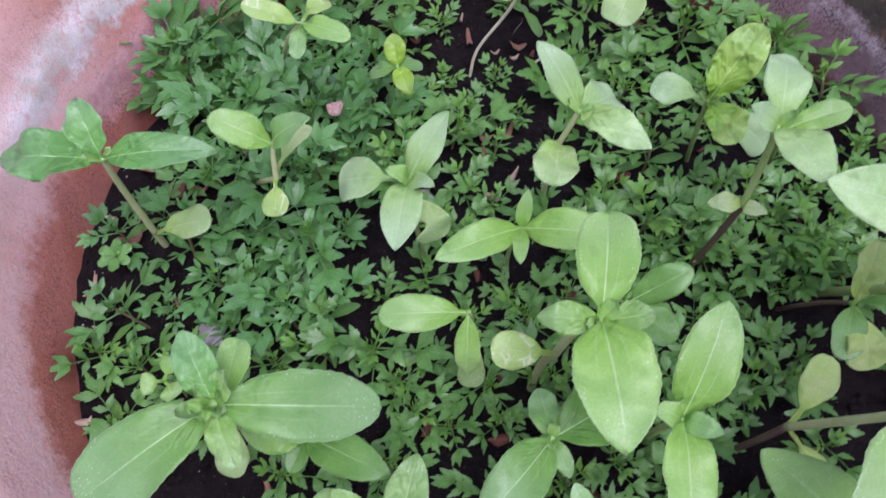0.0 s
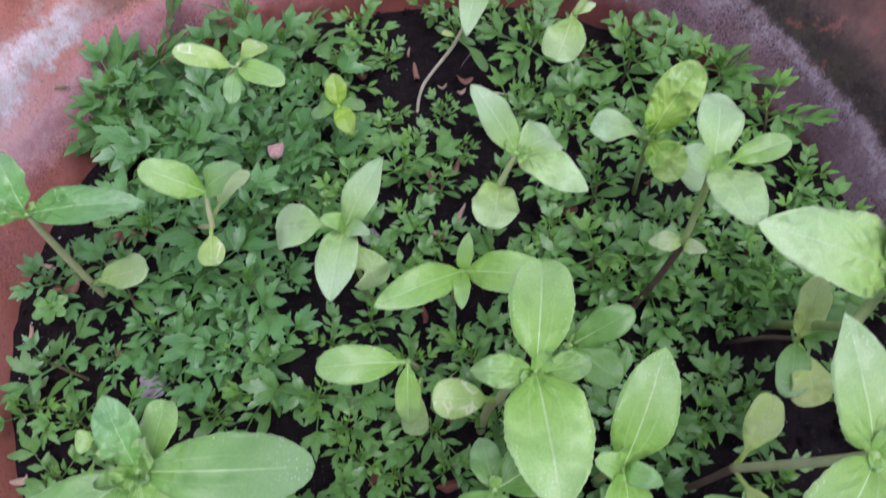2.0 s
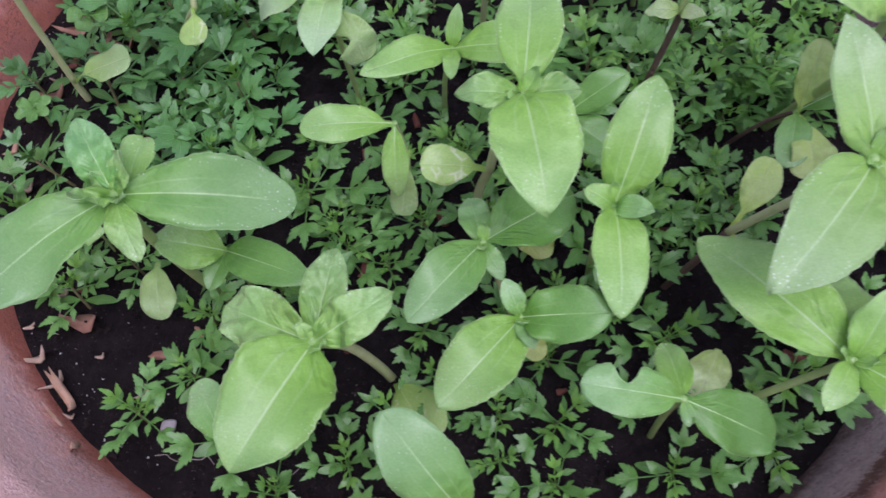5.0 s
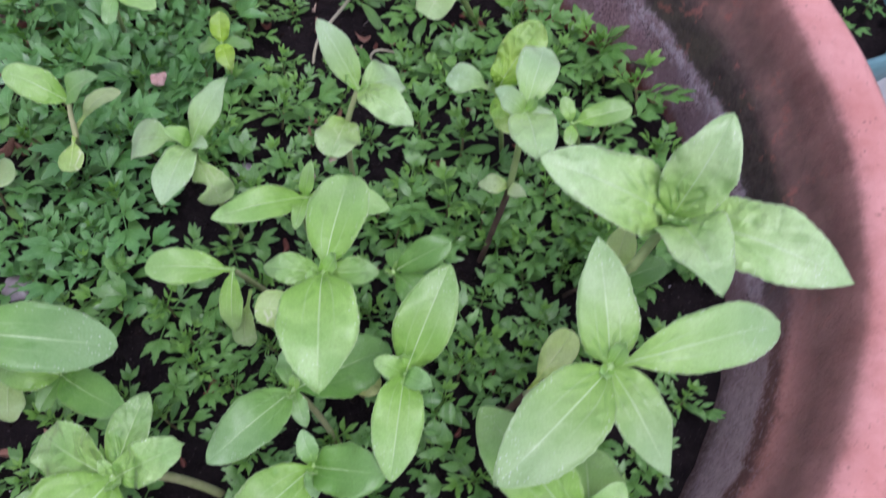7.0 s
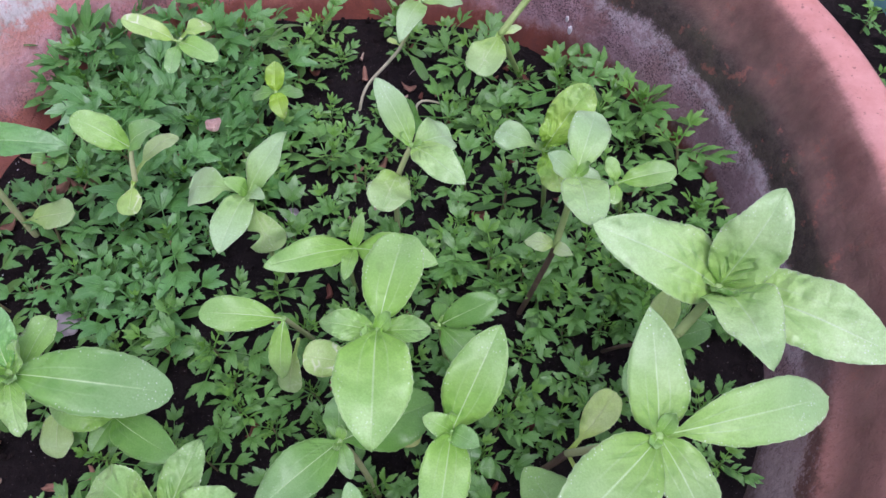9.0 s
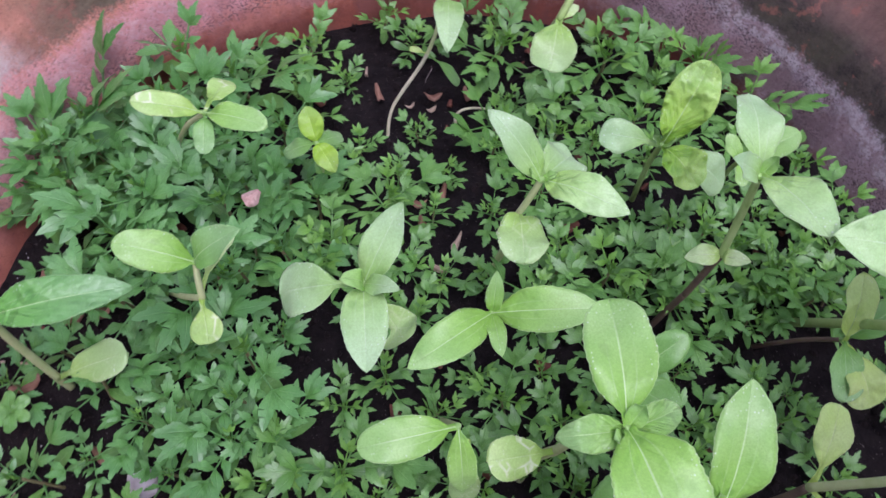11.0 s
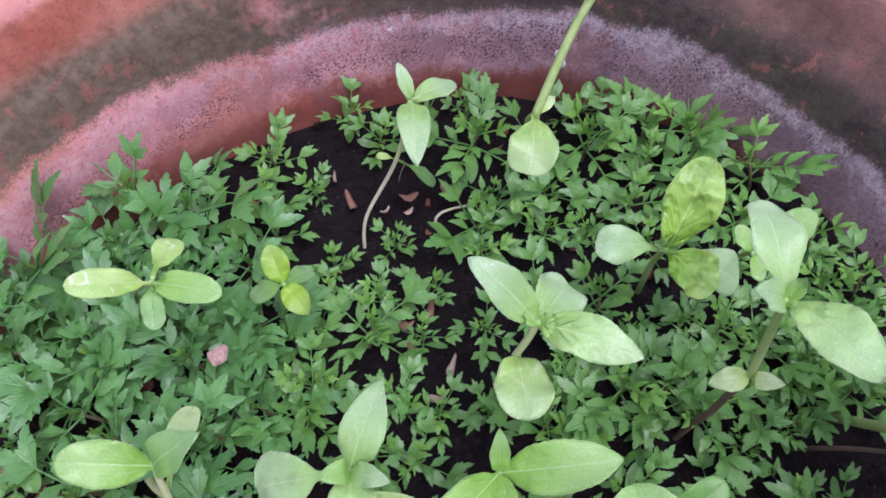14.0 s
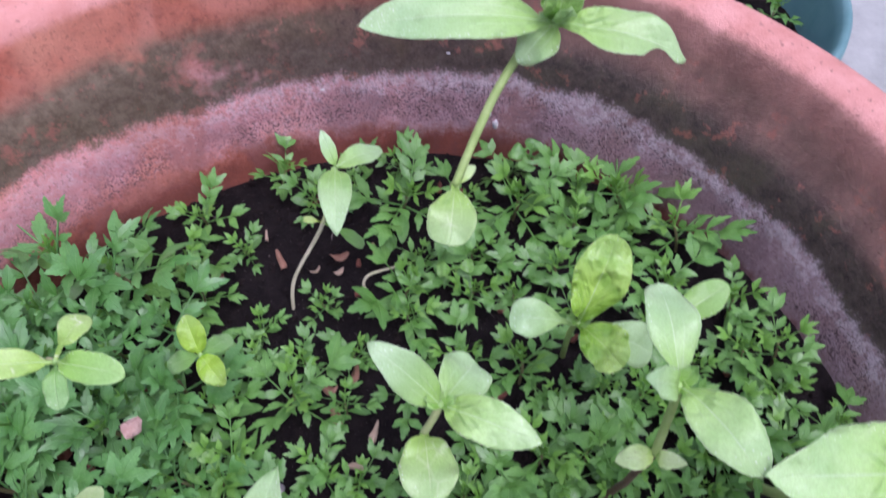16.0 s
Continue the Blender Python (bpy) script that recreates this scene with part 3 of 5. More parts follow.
def soil_height(x, y):
    r = math.hypot(x, y)
    z = 0.007 * (1 - (r / 0.21) ** 2) + 0.007 * min(max(-x / 0.2, 0.0), 1.0) - 0.013 * min(max((y - 0.04) / 0.16, 0.0), 1.0)
    z += 0.013 * math.exp(-((x + 0.162) ** 2 + y * y) / 0.0011)
    z += 0.004 * noise.noise(Vector((x * 22, y * 22, 0.3))) + 0.0022 * noise.noise(Vector((x * 70, y * 70, 1.3)))
    return z + 0.0012 * noise.noise(Vector((x * 190, y * 190, 2.3)))


# ---- the pot and the ground ----
POT_FLOOR = -0.34


def big_pot():
    pot = thing("plant_pot", (0, 0, POT_FLOOR), "large old terracotta pot with lime bloom and algae on paving", "plant pot")
    # from the hidden inside up to the groove under the rim, over the rim, and down the outside
    body = [(0.150, -0.10), (0.196, -0.05), (0.2035, -0.015), (0.2065, 0.0), (0.2095, 0.014), (0.2125, 0.027), (0.2150, 0.040), (0.2170, 0.050), (0.2182, 0.0545), (0.2194, 0.0568),
            None, (0.2300, 0.0300), (0.2420, 0.013), (0.2390, 0.005), (0.2300, -0.08), (0.2150, -0.18), (0.1950, -0.27), (0.1750, POT_FLOOR), (0.0, POT_FLOOR)]
    rim = [(0.2194, 0.0568), (0.2207, 0.0590), (0.2226, 0.0625), (0.2250, 0.068), (0.2275, 0.076), (0.2298, 0.083), (0.2320, 0.0872), (0.2350, 0.0900), (0.2400, 0.0915),
           (0.2460, 0.0915), (0.2520, 0.0900), (0.2560, 0.0865), (0.2580, 0.0820), (0.2585, 0.0760), (0.2575, 0.050), (0.2560, 0.025), (0.2535, 0.018), (0.2440, 0.0135)]
    for name, profile in (("pot_body", body), ("rim", rim)):
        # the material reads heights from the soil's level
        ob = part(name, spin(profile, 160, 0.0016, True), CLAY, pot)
        ob.location = (0, 0, -POT_FLOOR)
    return pot


def soil():
    bm = bmesh.new()
    rings, count = 70, 190
    rows = []
    for i in range(1, rings + 1):
        r = 0.2085 * i / rings
        ring = []
        for k in range(count):
            a = 2 * math.pi * k / count
            x, y = r * girth(a) * math.cos(a), r * girth(a) * math.sin(a)
            ring.append(bm.verts.new((x, y, soil_height(x, y))))
        rows.append(ring)
    mid = bm.verts.new((0, 0, soil_height(0, 0)))
    for k in range(count):
        bm.faces.new((mid, rows[0][k], rows[0][(k + 1) % count]))
    for a, b in zip(rows, rows[1:]):
        for k in range(count):
            bm.faces.new((a[k], b[k], b[(k + 1) % count], a[(k + 1) % count]))
    ob = part("soil", bm, SOIL)
    tagged(ob, "dark moist crumbly potting soil filling the terracotta pot", "soil", kind="stuff")


def crumbs():
    """Loose clods on the soil, joined, too many to count."""
    rng = random.Random(5)
    verts, faces = [], []
    shape = [(1, 0, 0), (-1, 0, 0), (0, 1, 0), (0, -1, 0), (0, 0, 1), (0, 0, -1)]
    tris = [(0, 2, 4), (2, 1, 4), (1, 3, 4), (3, 0, 4), (2, 0, 5), (1, 2, 5), (3, 1, 5), (0, 3, 5)]
    for _ in range(5200):
        r, a = 0.205 * math.sqrt(rng.random()), rng.random() * 6.283
        x, y = r * math.cos(a), r * math.sin(a)
        s = 0.0006 + 0.0022 * rng.random() ** 4
        z = soil_height(x, y) + s * 0.3
        turn = Euler((rng.random() * 6, rng.random() * 6, rng.random() * 6)).to_matrix()
        n = len(verts)
        for p in shape:
            q = turn @ Vector((p[0] * s * rng.uniform(0.6, 1.5), p[1] * s * rng.uniform(0.6, 1.3), p[2] * s * rng.uniform(0.5, 1)))
            verts.append((x + q.x, y + q.y, z + q.z))
        faces += [tuple(n + i for i in t) for t in tris]
    me = bpy.data.meshes.new("soil_crumbs")
    me.from_pydata(verts, [], faces)
    tagged(mesh_part("soil_crumbs", me, CRUMB, smooth=False), "small dark crumbs of compost scattered over the soil", "soil", kind="stuff")


def grit():
    """Pale grains along the dry edge of the soil."""
    rng = random.Random(8)
    verts, faces = [], []
    for k in range(100):
        a = rng.uniform(2.75, 4.1) if k < 75 else rng.random() * 6.283
        r = 0.204 - abs(rng.gauss(0, 0.016))
        x, y = r * math.cos(a), r * math.sin(a)
        s = rng.uniform(0.0002, 0.0006)
        z, n = soil_height(x, y) + s, len(verts)
        for dx, dy, dz in ((1, 0, 0), (-0.6, 0.9, 0), (-0.5, -0.8, 0.1), (0, 0, 1), (0, 0, -1)):
            verts.append((x + dx * s * rng.uniform(0.6, 1.6), y + dy * s * rng.uniform(0.6, 1.6), z + dz * s))
        faces += [(n, n + 1, n + 3), (n + 1, n + 2, n + 3), (n + 2, n, n + 3), (n + 1, n, n + 4), (n + 2, n + 1, n + 4), (n, n + 2, n + 4)]
    me = bpy.data.meshes.new("pale_grit")
    me.from_pydata(verts, [], faces)
    tagged(mesh_part("pale_grit", me, WHITE, smooth=False), "tiny white mineral grains sprinkled along the soil edge", "grit", kind="stuff")


def ground():
    bm = bmesh.new()
    bmesh.ops.create_grid(bm, x_segments=40, y_segments=40, size=40)
    ob = part("ground", bm, PAVING)
    ob.location = (0, 0, POT_FLOOR)
    tagged(ob, "light grey rough concrete paving under the pots", "ground", kind="structure")


big_pot()
soil()
crumbs()
grit()
ground()


# ---- zinnia seedlings ----
def zinnia(label, root, stems, leaves):
    """A seedling: stalks (from, to, material, radii) and leaves (name, base, tip, width, shape, material, arch, roll, crumple, bite)."""
    root = Vector(root)
    plant = thing("zinnia_seedling", root, label, "seedling", "zinnia seedlings")
    line = [Vector(stems[0][0])] + [Vector(s[1]) for s in stems]
    for i, (a, b, material, r0, r1) in enumerate(stems):
        a, b = Vector(a) - root, Vector(b) - root
        if i == 0:
            a = a - Vector((0, 0, 0.006))
        d = b - a
        side = Vector((noise.noise(root * 60), noise.noise(root * 60 + Vector((9, 9, 9))), 0.4)) * d.length * 0.06
        points = [a, a.lerp(b, 0.35) + side * 0.8, a.lerp(b, 0.7) + side, b]
        if stems[0][2] is STEM_GREY:
            # a limp stem sweeps through its nodes in one curve
            before = line[i - 1] - root if i else a - Vector((0, 0, 0.012))
            after = line[i + 2] - root if i + 2 < len(line) else b + d * 0.5
            ta, tb = (b - before) * 0.5, (after - a) * 0.5
            points = []
            for k in range(8):
                u = k / 7
                points.append((2 * u ** 3 - 3 * u ** 2 + 1) * a + (u ** 3 - 2 * u ** 2 + u) * ta + (3 * u ** 2 - 2 * u ** 3) * b + (u ** 3 - u ** 2) * tb)
        part("stem", tube(points, r0, r1), material, plant)
    node = line[-1] - root
    bud = bmesh.new()
    bmesh.ops.create_icosphere(bud, subdivisions=2, radius=stems[-1][4] * 1.25, matrix=Matrix.Translation(node))
    part("bud", bud, BRIGHT, plant)
    for i, (name, base, tip, width, shape, material, arch, roll, crumple, bite) in enumerate(leaves):
        base, tip = Vector(base) - root, Vector(tip) - root
        cup = 0.10 if name == "seed_leaf" else 0.26 if crumple < 0.6 else 0.36
        spine = []
        bm = blade(base, tip, width, shape, arch, cup, roll, crumple, bite, seed=i + len(label) * 0.37, spine=spine)
        leaf = part(name, bm, material, plant)
        if name == "leaf" and (tip - base).length > 0.024:
            part("midrib", tube(spine, 0.00026, 0.00008, 6), VEIN, leaf, "pale raised midrib")
    if stems[-1][4] > 0.001:
        # the two folded heart leaves at the tip
        strong = stems[-1][4] > 0.00155
        for k in range(4 if strong else 2):
            a = 1.1 + (1.5708 if strong else 3.14159) * k + len(label)
            out = Vector((math.cos(a), math.sin(a), 0.9 + 0.5 * (k % 2))) * stems[-1][4] * ((6.0 if k % 2 else 4.4) if strong else 4.2)
            part("heart_leaf", blade(node, node + out, out.length * 0.55, "ovate", -0.08, 0.45, 0, 0.7, 0, k, (-math.cos(a), -math.sin(a), 0.6)), PUCKERED if strong else BRIGHT, plant)
    return plant


zinnia("zinnia seedling with long leaning stem near the pot wall", (-0.157, -0.003, 0.032), [((-0.157, -0.003, 0.032), (-0.156, -0.004, 0.040), STEM_PALE, 0.0017, 0.0015), ((-0.156, -0.004, 0.040), (-0.149, -0.007, 0.106), STEM_PALE, 0.0015, 0.0012)], [
    ("leaf", (-0.149, -0.007, 0.106), (-0.106, -0.005, 0.108), 0.0148, "lance", PUCKERED_GREEN, 0.1, 0.0, 0.4, 0),
    ("leaf", (-0.149, -0.007, 0.106), (-0.195, -0.001, 0.098), 0.0201, "lance", PUCKERED_GREEN, 0.08, 0.0, 1.2, 0),
    ("leaf", (-0.149, -0.007, 0.106), (-0.161, 0.015, 0.114), 0.0135, "ovate", PUCKERED_GREEN, 0.08, 0.0, 1.2, 0),
    ("seed_leaf", (-0.156, -0.004, 0.040), (-0.126, -0.004, 0.054), 0.0155, "spoon", COTYLEDON, 0.05, 0.0, 0.0, 0),
])
zinnia("zinnia seedling with two broad leaves and hanging withered seed leaves", (-0.127, 0.045, 0.007), [((-0.127, 0.045, 0.007), (-0.094, 0.005, 0.071), STEM_PALE, 0.0013, 0.0012), ((-0.094, 0.005, 0.071), (-0.092, 0.011, 0.087), STEM_PALE, 0.0013, 0.001)], [
    ("leaf", (-0.092, 0.011, 0.087), (-0.116, 0.017, 0.098), 0.0139, "broad", BRIGHT, 0.12, 0.0, 0.2, 0),
    ("leaf", (-0.092, 0.011, 0.087), (-0.073, 0.011, 0.105), 0.0122, "ovate", GREEN, 0.14, 0.0, 0.2, 0),
    ("seed_leaf", (-0.094, 0.005, 0.071), (-0.093, -0.012, 0.069), 0.0116, "spoon", MINED, 0.05, 0.0, 0.2, 0),
    ("seed_leaf", (-0.094, 0.005, 0.071), (-0.084, 0.033, 0.068), 0.0095, "spoon", WITHERED, 0.22, 0.0, 0.8, 0),
])
zinnia("zinnia seedling with narrow bluish leaves and a bitten curled seed leaf", (-0.034, -0.006, 0.007), [((-0.034, -0.006, 0.007), (-0.037, -0.007, 0.087), STEM, 0.0013, 0.0011)], [
    ("leaf", (-0.037, -0.007, 0.087), (-0.020, 0.010, 0.109), 0.0127, "lance", PALE, 0.1, 0.0, 0.1, 0),
    ("leaf", (-0.037, -0.007, 0.087), (-0.040, -0.040, 0.093), 0.0155, "ovate", PALE, 0.12, 0.0, 0.1, 0),
    ("seed_leaf", (-0.037, -0.007, 0.087), (-0.066, -0.001, 0.077), 0.0189, "spoon", PALE, 0.2, 0.0, 0.0, 0),
    ("seed_leaf", (-0.037, -0.007, 0.087), (-0.026, -0.023, 0.068), 0.0157, "spoon", COTYLEDON, 0.25, 0.0, 0.5, 0.62),
    ("young_leaf", (-0.037, -0.007, 0.087), (-0.026, -0.016, 0.099), 0.0071, "ovate", PALE, 0.1, 0.0, 0.2, 0),
    ("young_leaf", (-0.037, -0.007, 0.087), (-0.043, -0.010, 0.101), 0.0073, "ovate", BRIGHT, 0.1, 0.0, 0.2, 0),
])
zinnia("zinnia seedling with long narrow bright green leaves", (0.002, -0.009, 0.012), [((0.002, -0.009, 0.012), (0.007, -0.016, 0.064), STEM, 0.0012, 0.001)], [
    ("leaf", (0.007, -0.016, 0.064), (-0.027, -0.035, 0.076), 0.0151, "lance", BRIGHT, 0.08, 0.0, 0.1, 0),
    ("leaf", (0.007, -0.016, 0.064), (0.044, -0.025, 0.074), 0.0166, "ovate", BRIGHT, 0.08, 0.0, 0.1, 0),
    ("young_leaf", (0.007, -0.016, 0.064), (0.010, -0.006, 0.078), 0.0066, "lance", BRIGHT, 0.08, 0.0, 0.1, 0),
    ("young_leaf", (0.007, -0.016, 0.064), (0.006, -0.035, 0.070), 0.0068, "lance", BRIGHT, 0.08, 0.0, 0.1, 0),
])
zinnia("zinnia plant with four bright green leaves in a cross", (0.012, -0.066, 0.006), [((0.012, -0.066, 0.006), (0.019, -0.067, 0.058), STEM_PALE, 0.002, 0.0018), ((0.019, -0.067, 0.058), (0.028, -0.075, 0.114), STEM_PALE, 0.0018, 0.0015)], [
    ("leaf", (0.028, -0.075, 0.114), (0.033, -0.038, 0.116), 0.0209, "oval", BRIGHT, 0.12, 0.0, 0.15, 0),
    ("leaf", (0.028, -0.075, 0.114), (0.032, -0.116, 0.119), 0.0255, "ovate", BRIGHT, 0.13, 0.0, 0.45, 0),
    ("young_leaf", (0.028, -0.075, 0.114), (0.008, -0.074, 0.116), 0.0105, "ovate", PUCKERED, 0.12, 0.0, 0.6, 0),
    ("young_leaf", (0.028, -0.075, 0.114), (0.046, -0.071, 0.110), 0.0095, "ovate", PUCKERED, 0.12, 0.0, 0.6, 0),
    ("seed_leaf", (0.019, -0.067, 0.058), (-0.006, -0.068, 0.066), 0.0150, "spoon", MINED, 0.08, 0.0, 0.3, 0),
])
zinnia("pale green zinnia seedling leaning on a bent stem", (0.019, 0.026, 0.006), [((0.019, 0.026, 0.006), (0.023, 0.016, 0.077), STEM_PALE, 0.0014, 0.0013), ((0.023, 0.016, 0.077), (0.029, 0.017, 0.097), STEM_PALE, 0.0013, 0.0012)], [
    ("leaf", (0.029, 0.017, 0.097), (0.013, 0.034, 0.118), 0.0125, "ovate", PALE, 0.1, 0.0, 0.2, 0),
    ("leaf", (0.029, 0.017, 0.097), (0.053, -0.005, 0.104), 0.0141, "lance", FURROWED, 0.1, 0.0, 0.4, 0),
    ("leaf", (0.029, 0.017, 0.097), (0.045, 0.030, 0.089), 0.0174, "oval", PALE, 0.08, 0.0, 0.2, 0),
    ("seed_leaf", (0.023, 0.016, 0.077), (0.019, -0.007, 0.084), 0.0190, "oval", COTYLEDON, 0.06, 0.0, 0.1, 0),
])
zinnia("zinnia seedling with pale leaves and shrivelled seed leaves", (0.084, -0.012, 0.006), [((0.084, -0.012, 0.006), (0.089, -0.013, 0.041), STEM_DARK, 0.0015, 0.0014), ((0.089, -0.013, 0.041), (0.093, -0.012, 0.073), STEM_DARK, 0.0014, 0.0014), ((0.093, -0.012, 0.073), (0.095, -0.003, 0.112), STEM, 0.0015, 0.0013)], [
    ("leaf", (0.095, -0.003, 0.112), (0.103, 0.029, 0.114), 0.0161, "oval", PALE, 0.1, 0.0, 0.2, 0),
    ("leaf", (0.095, -0.003, 0.112), (0.098, -0.035, 0.128), 0.0169, "oval", FURROWED, 0.12, 0.0, 0.3, 0),
    ("young_leaf", (0.095, -0.003, 0.112), (0.083, -0.001, 0.123), 0.0098, "ovate", PALE, 0.08, 0.0, 0.2, 0),
    ("seed_leaf", (0.093, -0.012, 0.073), (0.080, -0.010, 0.072), 0.0081, "lance", WITHERED, 0.25, 0.0, 0.8, 0),
    ("seed_leaf", (0.093, -0.012, 0.073), (0.100, -0.019, 0.079), 0.0059, "lance", WITHERED, 0.3, 20.0, 0.8, 0),
])
zinnia("small seedling with one long oval leaf beside the pot wall", (0.137, 0.051, 0.006), [((0.137, 0.051, 0.006), (0.123, 0.034, 0.058), STEM, 0.0011, 0.0009)], [
    ("leaf", (0.123, 0.034, 0.058), (0.150, 0.040, 0.064), 0.0124, "oval", BRIGHT, 0.08, 0.0, 0.1, 0),
    ("leaf", (0.123, 0.034, 0.058), (0.122, 0.024, 0.055), 0.0067, "oval", BRIGHT, 0.08, 0.0, 0.1, 0),
    ("young_leaf", (0.123, 0.034, 0.058), (0.118, 0.043, 0.066), 0.0073, "oval", BRIGHT, 0.08, 0.0, 0.1, 0),
])
zinnia("yellow-green zinnia seedling with crumpled puckered leaves", (0.095, 0.051, 0.008), [((0.095, 0.051, 0.008), (0.087, 0.039, 0.072), STEM, 0.0013, 0.0011)], [
    ("leaf", (0.087, 0.039, 0.072), (0.104, 0.055, 0.100), 0.0185, "oval", CRUMPLED, 0.1, 0.0, 1.0, 0),
    ("leaf", (0.087, 0.039, 0.072), (0.097, 0.020, 0.068), 0.0175, "oval", CRUMPLED, 0.12, 0.0, 0.9, 0),
    ("seed_leaf", (0.087, 0.039, 0.072), (0.065, 0.050, 0.070), 0.0144, "spoon", PALE, 0.08, 0.0, 0.1, 0),
    ("seed_leaf", (0.087, 0.039, 0.072), (0.114, 0.026, 0.055), 0.0165, "spoon", PALE, 0.1, 0.0, 0.1, 0),
])
zinnia("zinnia plant with two large upright and hanging leaves", (0.060, -0.088, 0.005), [((0.060, -0.088, 0.005), (0.056, -0.099, 0.087), STEM, 0.0016, 0.0013)], [
    ("leaf", (0.056, -0.099, 0.087), (0.070, -0.066, 0.109), 0.0197, "ovate", BRIGHT, 0.1, 0.0, 0.15, 0),
    ("leaf", (0.056, -0.099, 0.087), (0.054, -0.136, 0.088), 0.0174, "ovate", BRIGHT, 0.14, 0.0, 0.4, 0),
    ("young_leaf", (0.056, -0.099, 0.087), (0.046, -0.098, 0.098), 0.0086, "ovate", BRIGHT, 0.1, 0.0, 0.2, 0),
    ("young_leaf", (0.056, -0.099, 0.087), (0.066, -0.106, 0.097), 0.0080, "ovate", GREEN, 0.1, 0.0, 0.2, 0),
])
zinnia("zinnia plant with large bluish green leaves near the pot wall", (-0.090, -0.093, 0.003), [((-0.090, -0.093, 0.003), (-0.092, -0.100, 0.110), STEM, 0.002, 0.0016)], [
    ("leaf", (-0.092, -0.100, 0.110), (-0.042, -0.097, 0.095), 0.0224, "broad", GREEN, 0.12, 0.0, 0.2, 0),
    ("leaf", (-0.092, -0.100, 0.110), (-0.134, -0.129, 0.101), 0.0240, "broad", GREEN, 0.1, 0.0, 0.1, 0),
    ("leaf", (-0.092, -0.100, 0.110), (-0.103, -0.079, 0.119), 0.0131, "ovate", PUCKERED_GREEN, 0.1, 10.0, 1.3, 0),
    ("leaf", (-0.092, -0.100, 0.110), (-0.084, -0.119, 0.104), 0.0102, "ovate", PUCKERED, 0.12, 0.0, 0.5, 0),
    ("leaf", (-0.090, -0.099, 0.108), (-0.089, -0.077, 0.104), 0.0125, "oval", BRIGHT, 0.06, 0.0, 0.1, 0),
])
zinnia("small green zinnia seedling growing beneath a larger one", (-0.081, -0.089, 0.008), [((-0.081, -0.089, 0.008), (-0.072, -0.100, 0.068), STEM, 0.0013, 0.001)], [
    ("leaf", (-0.072, -0.100, 0.068), (-0.040, -0.116, 0.078), 0.0150, "ovate", SHADED, 0.1, 0.0, 0.2, 0),
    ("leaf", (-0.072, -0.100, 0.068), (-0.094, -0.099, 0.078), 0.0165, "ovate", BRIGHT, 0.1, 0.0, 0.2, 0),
    ("young_leaf", (-0.072, -0.100, 0.068), (-0.077, -0.114, 0.067), 0.0088, "ovate", SHADED, 0.08, 0.0, 0.2, 0),
    ("seed_leaf", (-0.111, -0.088, 0.034), (-0.110, -0.109, 0.026), 0.0138, "oval", COTYLEDON, 0.1, 0.0, 0.2, 0),
])
zinnia("small zinnia seedling with one long smooth leaf", (-0.015, -0.037, 0.012), [((-0.015, -0.037, 0.012), (-0.014, -0.057, 0.076), STEM_PALE, 0.0013, 0.001)], [
    ("leaf", (-0.014, -0.057, 0.076), (-0.047, -0.059, 0.079), 0.0143, "oval", BRIGHT, 0.1, 0.0, 0.1, 0),
    ("leaf", (-0.014, -0.057, 0.076), (-0.015, -0.075, 0.055), 0.0098, "ovate", BRIGHT, 0.12, 0.0, 0.2, 0),
    ("seed_leaf", (-0.010, -0.058, 0.060), (-0.0145, -0.075, 0.040), 0.0110, "spoon", COTYLEDON, 0.12, 0.0, 0.2, 0),
])
zinnia("zinnia seedling with smooth oval leaves under its neighbours", (0.027, -0.108, 0.006), [((0.027, -0.108, 0.006), (0.015, -0.102, 0.071), STEM_PALE, 0.0014, 0.0011)], [
    ("leaf", (0.015, -0.102, 0.071), (-0.010, -0.131, 0.077), 0.0187, "ovate", GREEN, 0.1, 0.0, 0.15, 0),
    ("leaf", (0.015, -0.102, 0.071), (0.011, -0.083, 0.067), 0.0115, "ovate", GREEN, 0.08, 0.0, 0.5, 0),
    ("leaf", (0.015, -0.102, 0.071), (0.048, -0.081, 0.062), 0.0234, "ovate", SHADED, 0.1, 0.0, 0.1, 0),
    ("young_leaf", (0.015, -0.102, 0.071), (0.021, -0.115, 0.069), 0.0069, "ovate", GREEN, 0.08, 0.0, 0.2, 0),
    ("seed_leaf", (0.027, -0.085, 0.034), (0.043, -0.086, 0.028), 0.0114, "oval", YELLOWED, 0.12, 0.0, 0.3, 0),
    ("seed_leaf", (0.032, -0.117, 0.030), (0.034, -0.130, 0.024), 0.0088, "oval", YELLOWED, 0.12, 0.0, 0.3, 0),
])
zinnia("zinnia seedling with two oval leaves in the crowded front", (0.044, -0.111, 0.004), [((0.044, -0.111, 0.004), (0.026, -0.129, 0.072), STEM, 0.0014, 0.0011)], [
    ("leaf", (0.026, -0.129, 0.072), (0.052, -0.133, 0.085), 0.0182, "broad", SHADED, 0.1, 0.0, 0.15, 0),
    ("leaf", (0.026, -0.129, 0.072), (-0.001, -0.157, 0.073), 0.0219, "ovate", BRIGHT, 0.1, 0.0, 0.15, 0),
    ("young_leaf", (0.026, -0.129, 0.072), (0.021, -0.118, 0.078), 0.0077, "ovate", GREEN, 0.08, 0.0, 0.3, 0),
    ("young_leaf", (0.026, -0.129, 0.072), (0.029, -0.141, 0.077), 0.0071, "ovate", GREEN, 0.08, 0.0, 0.3, 0),
])
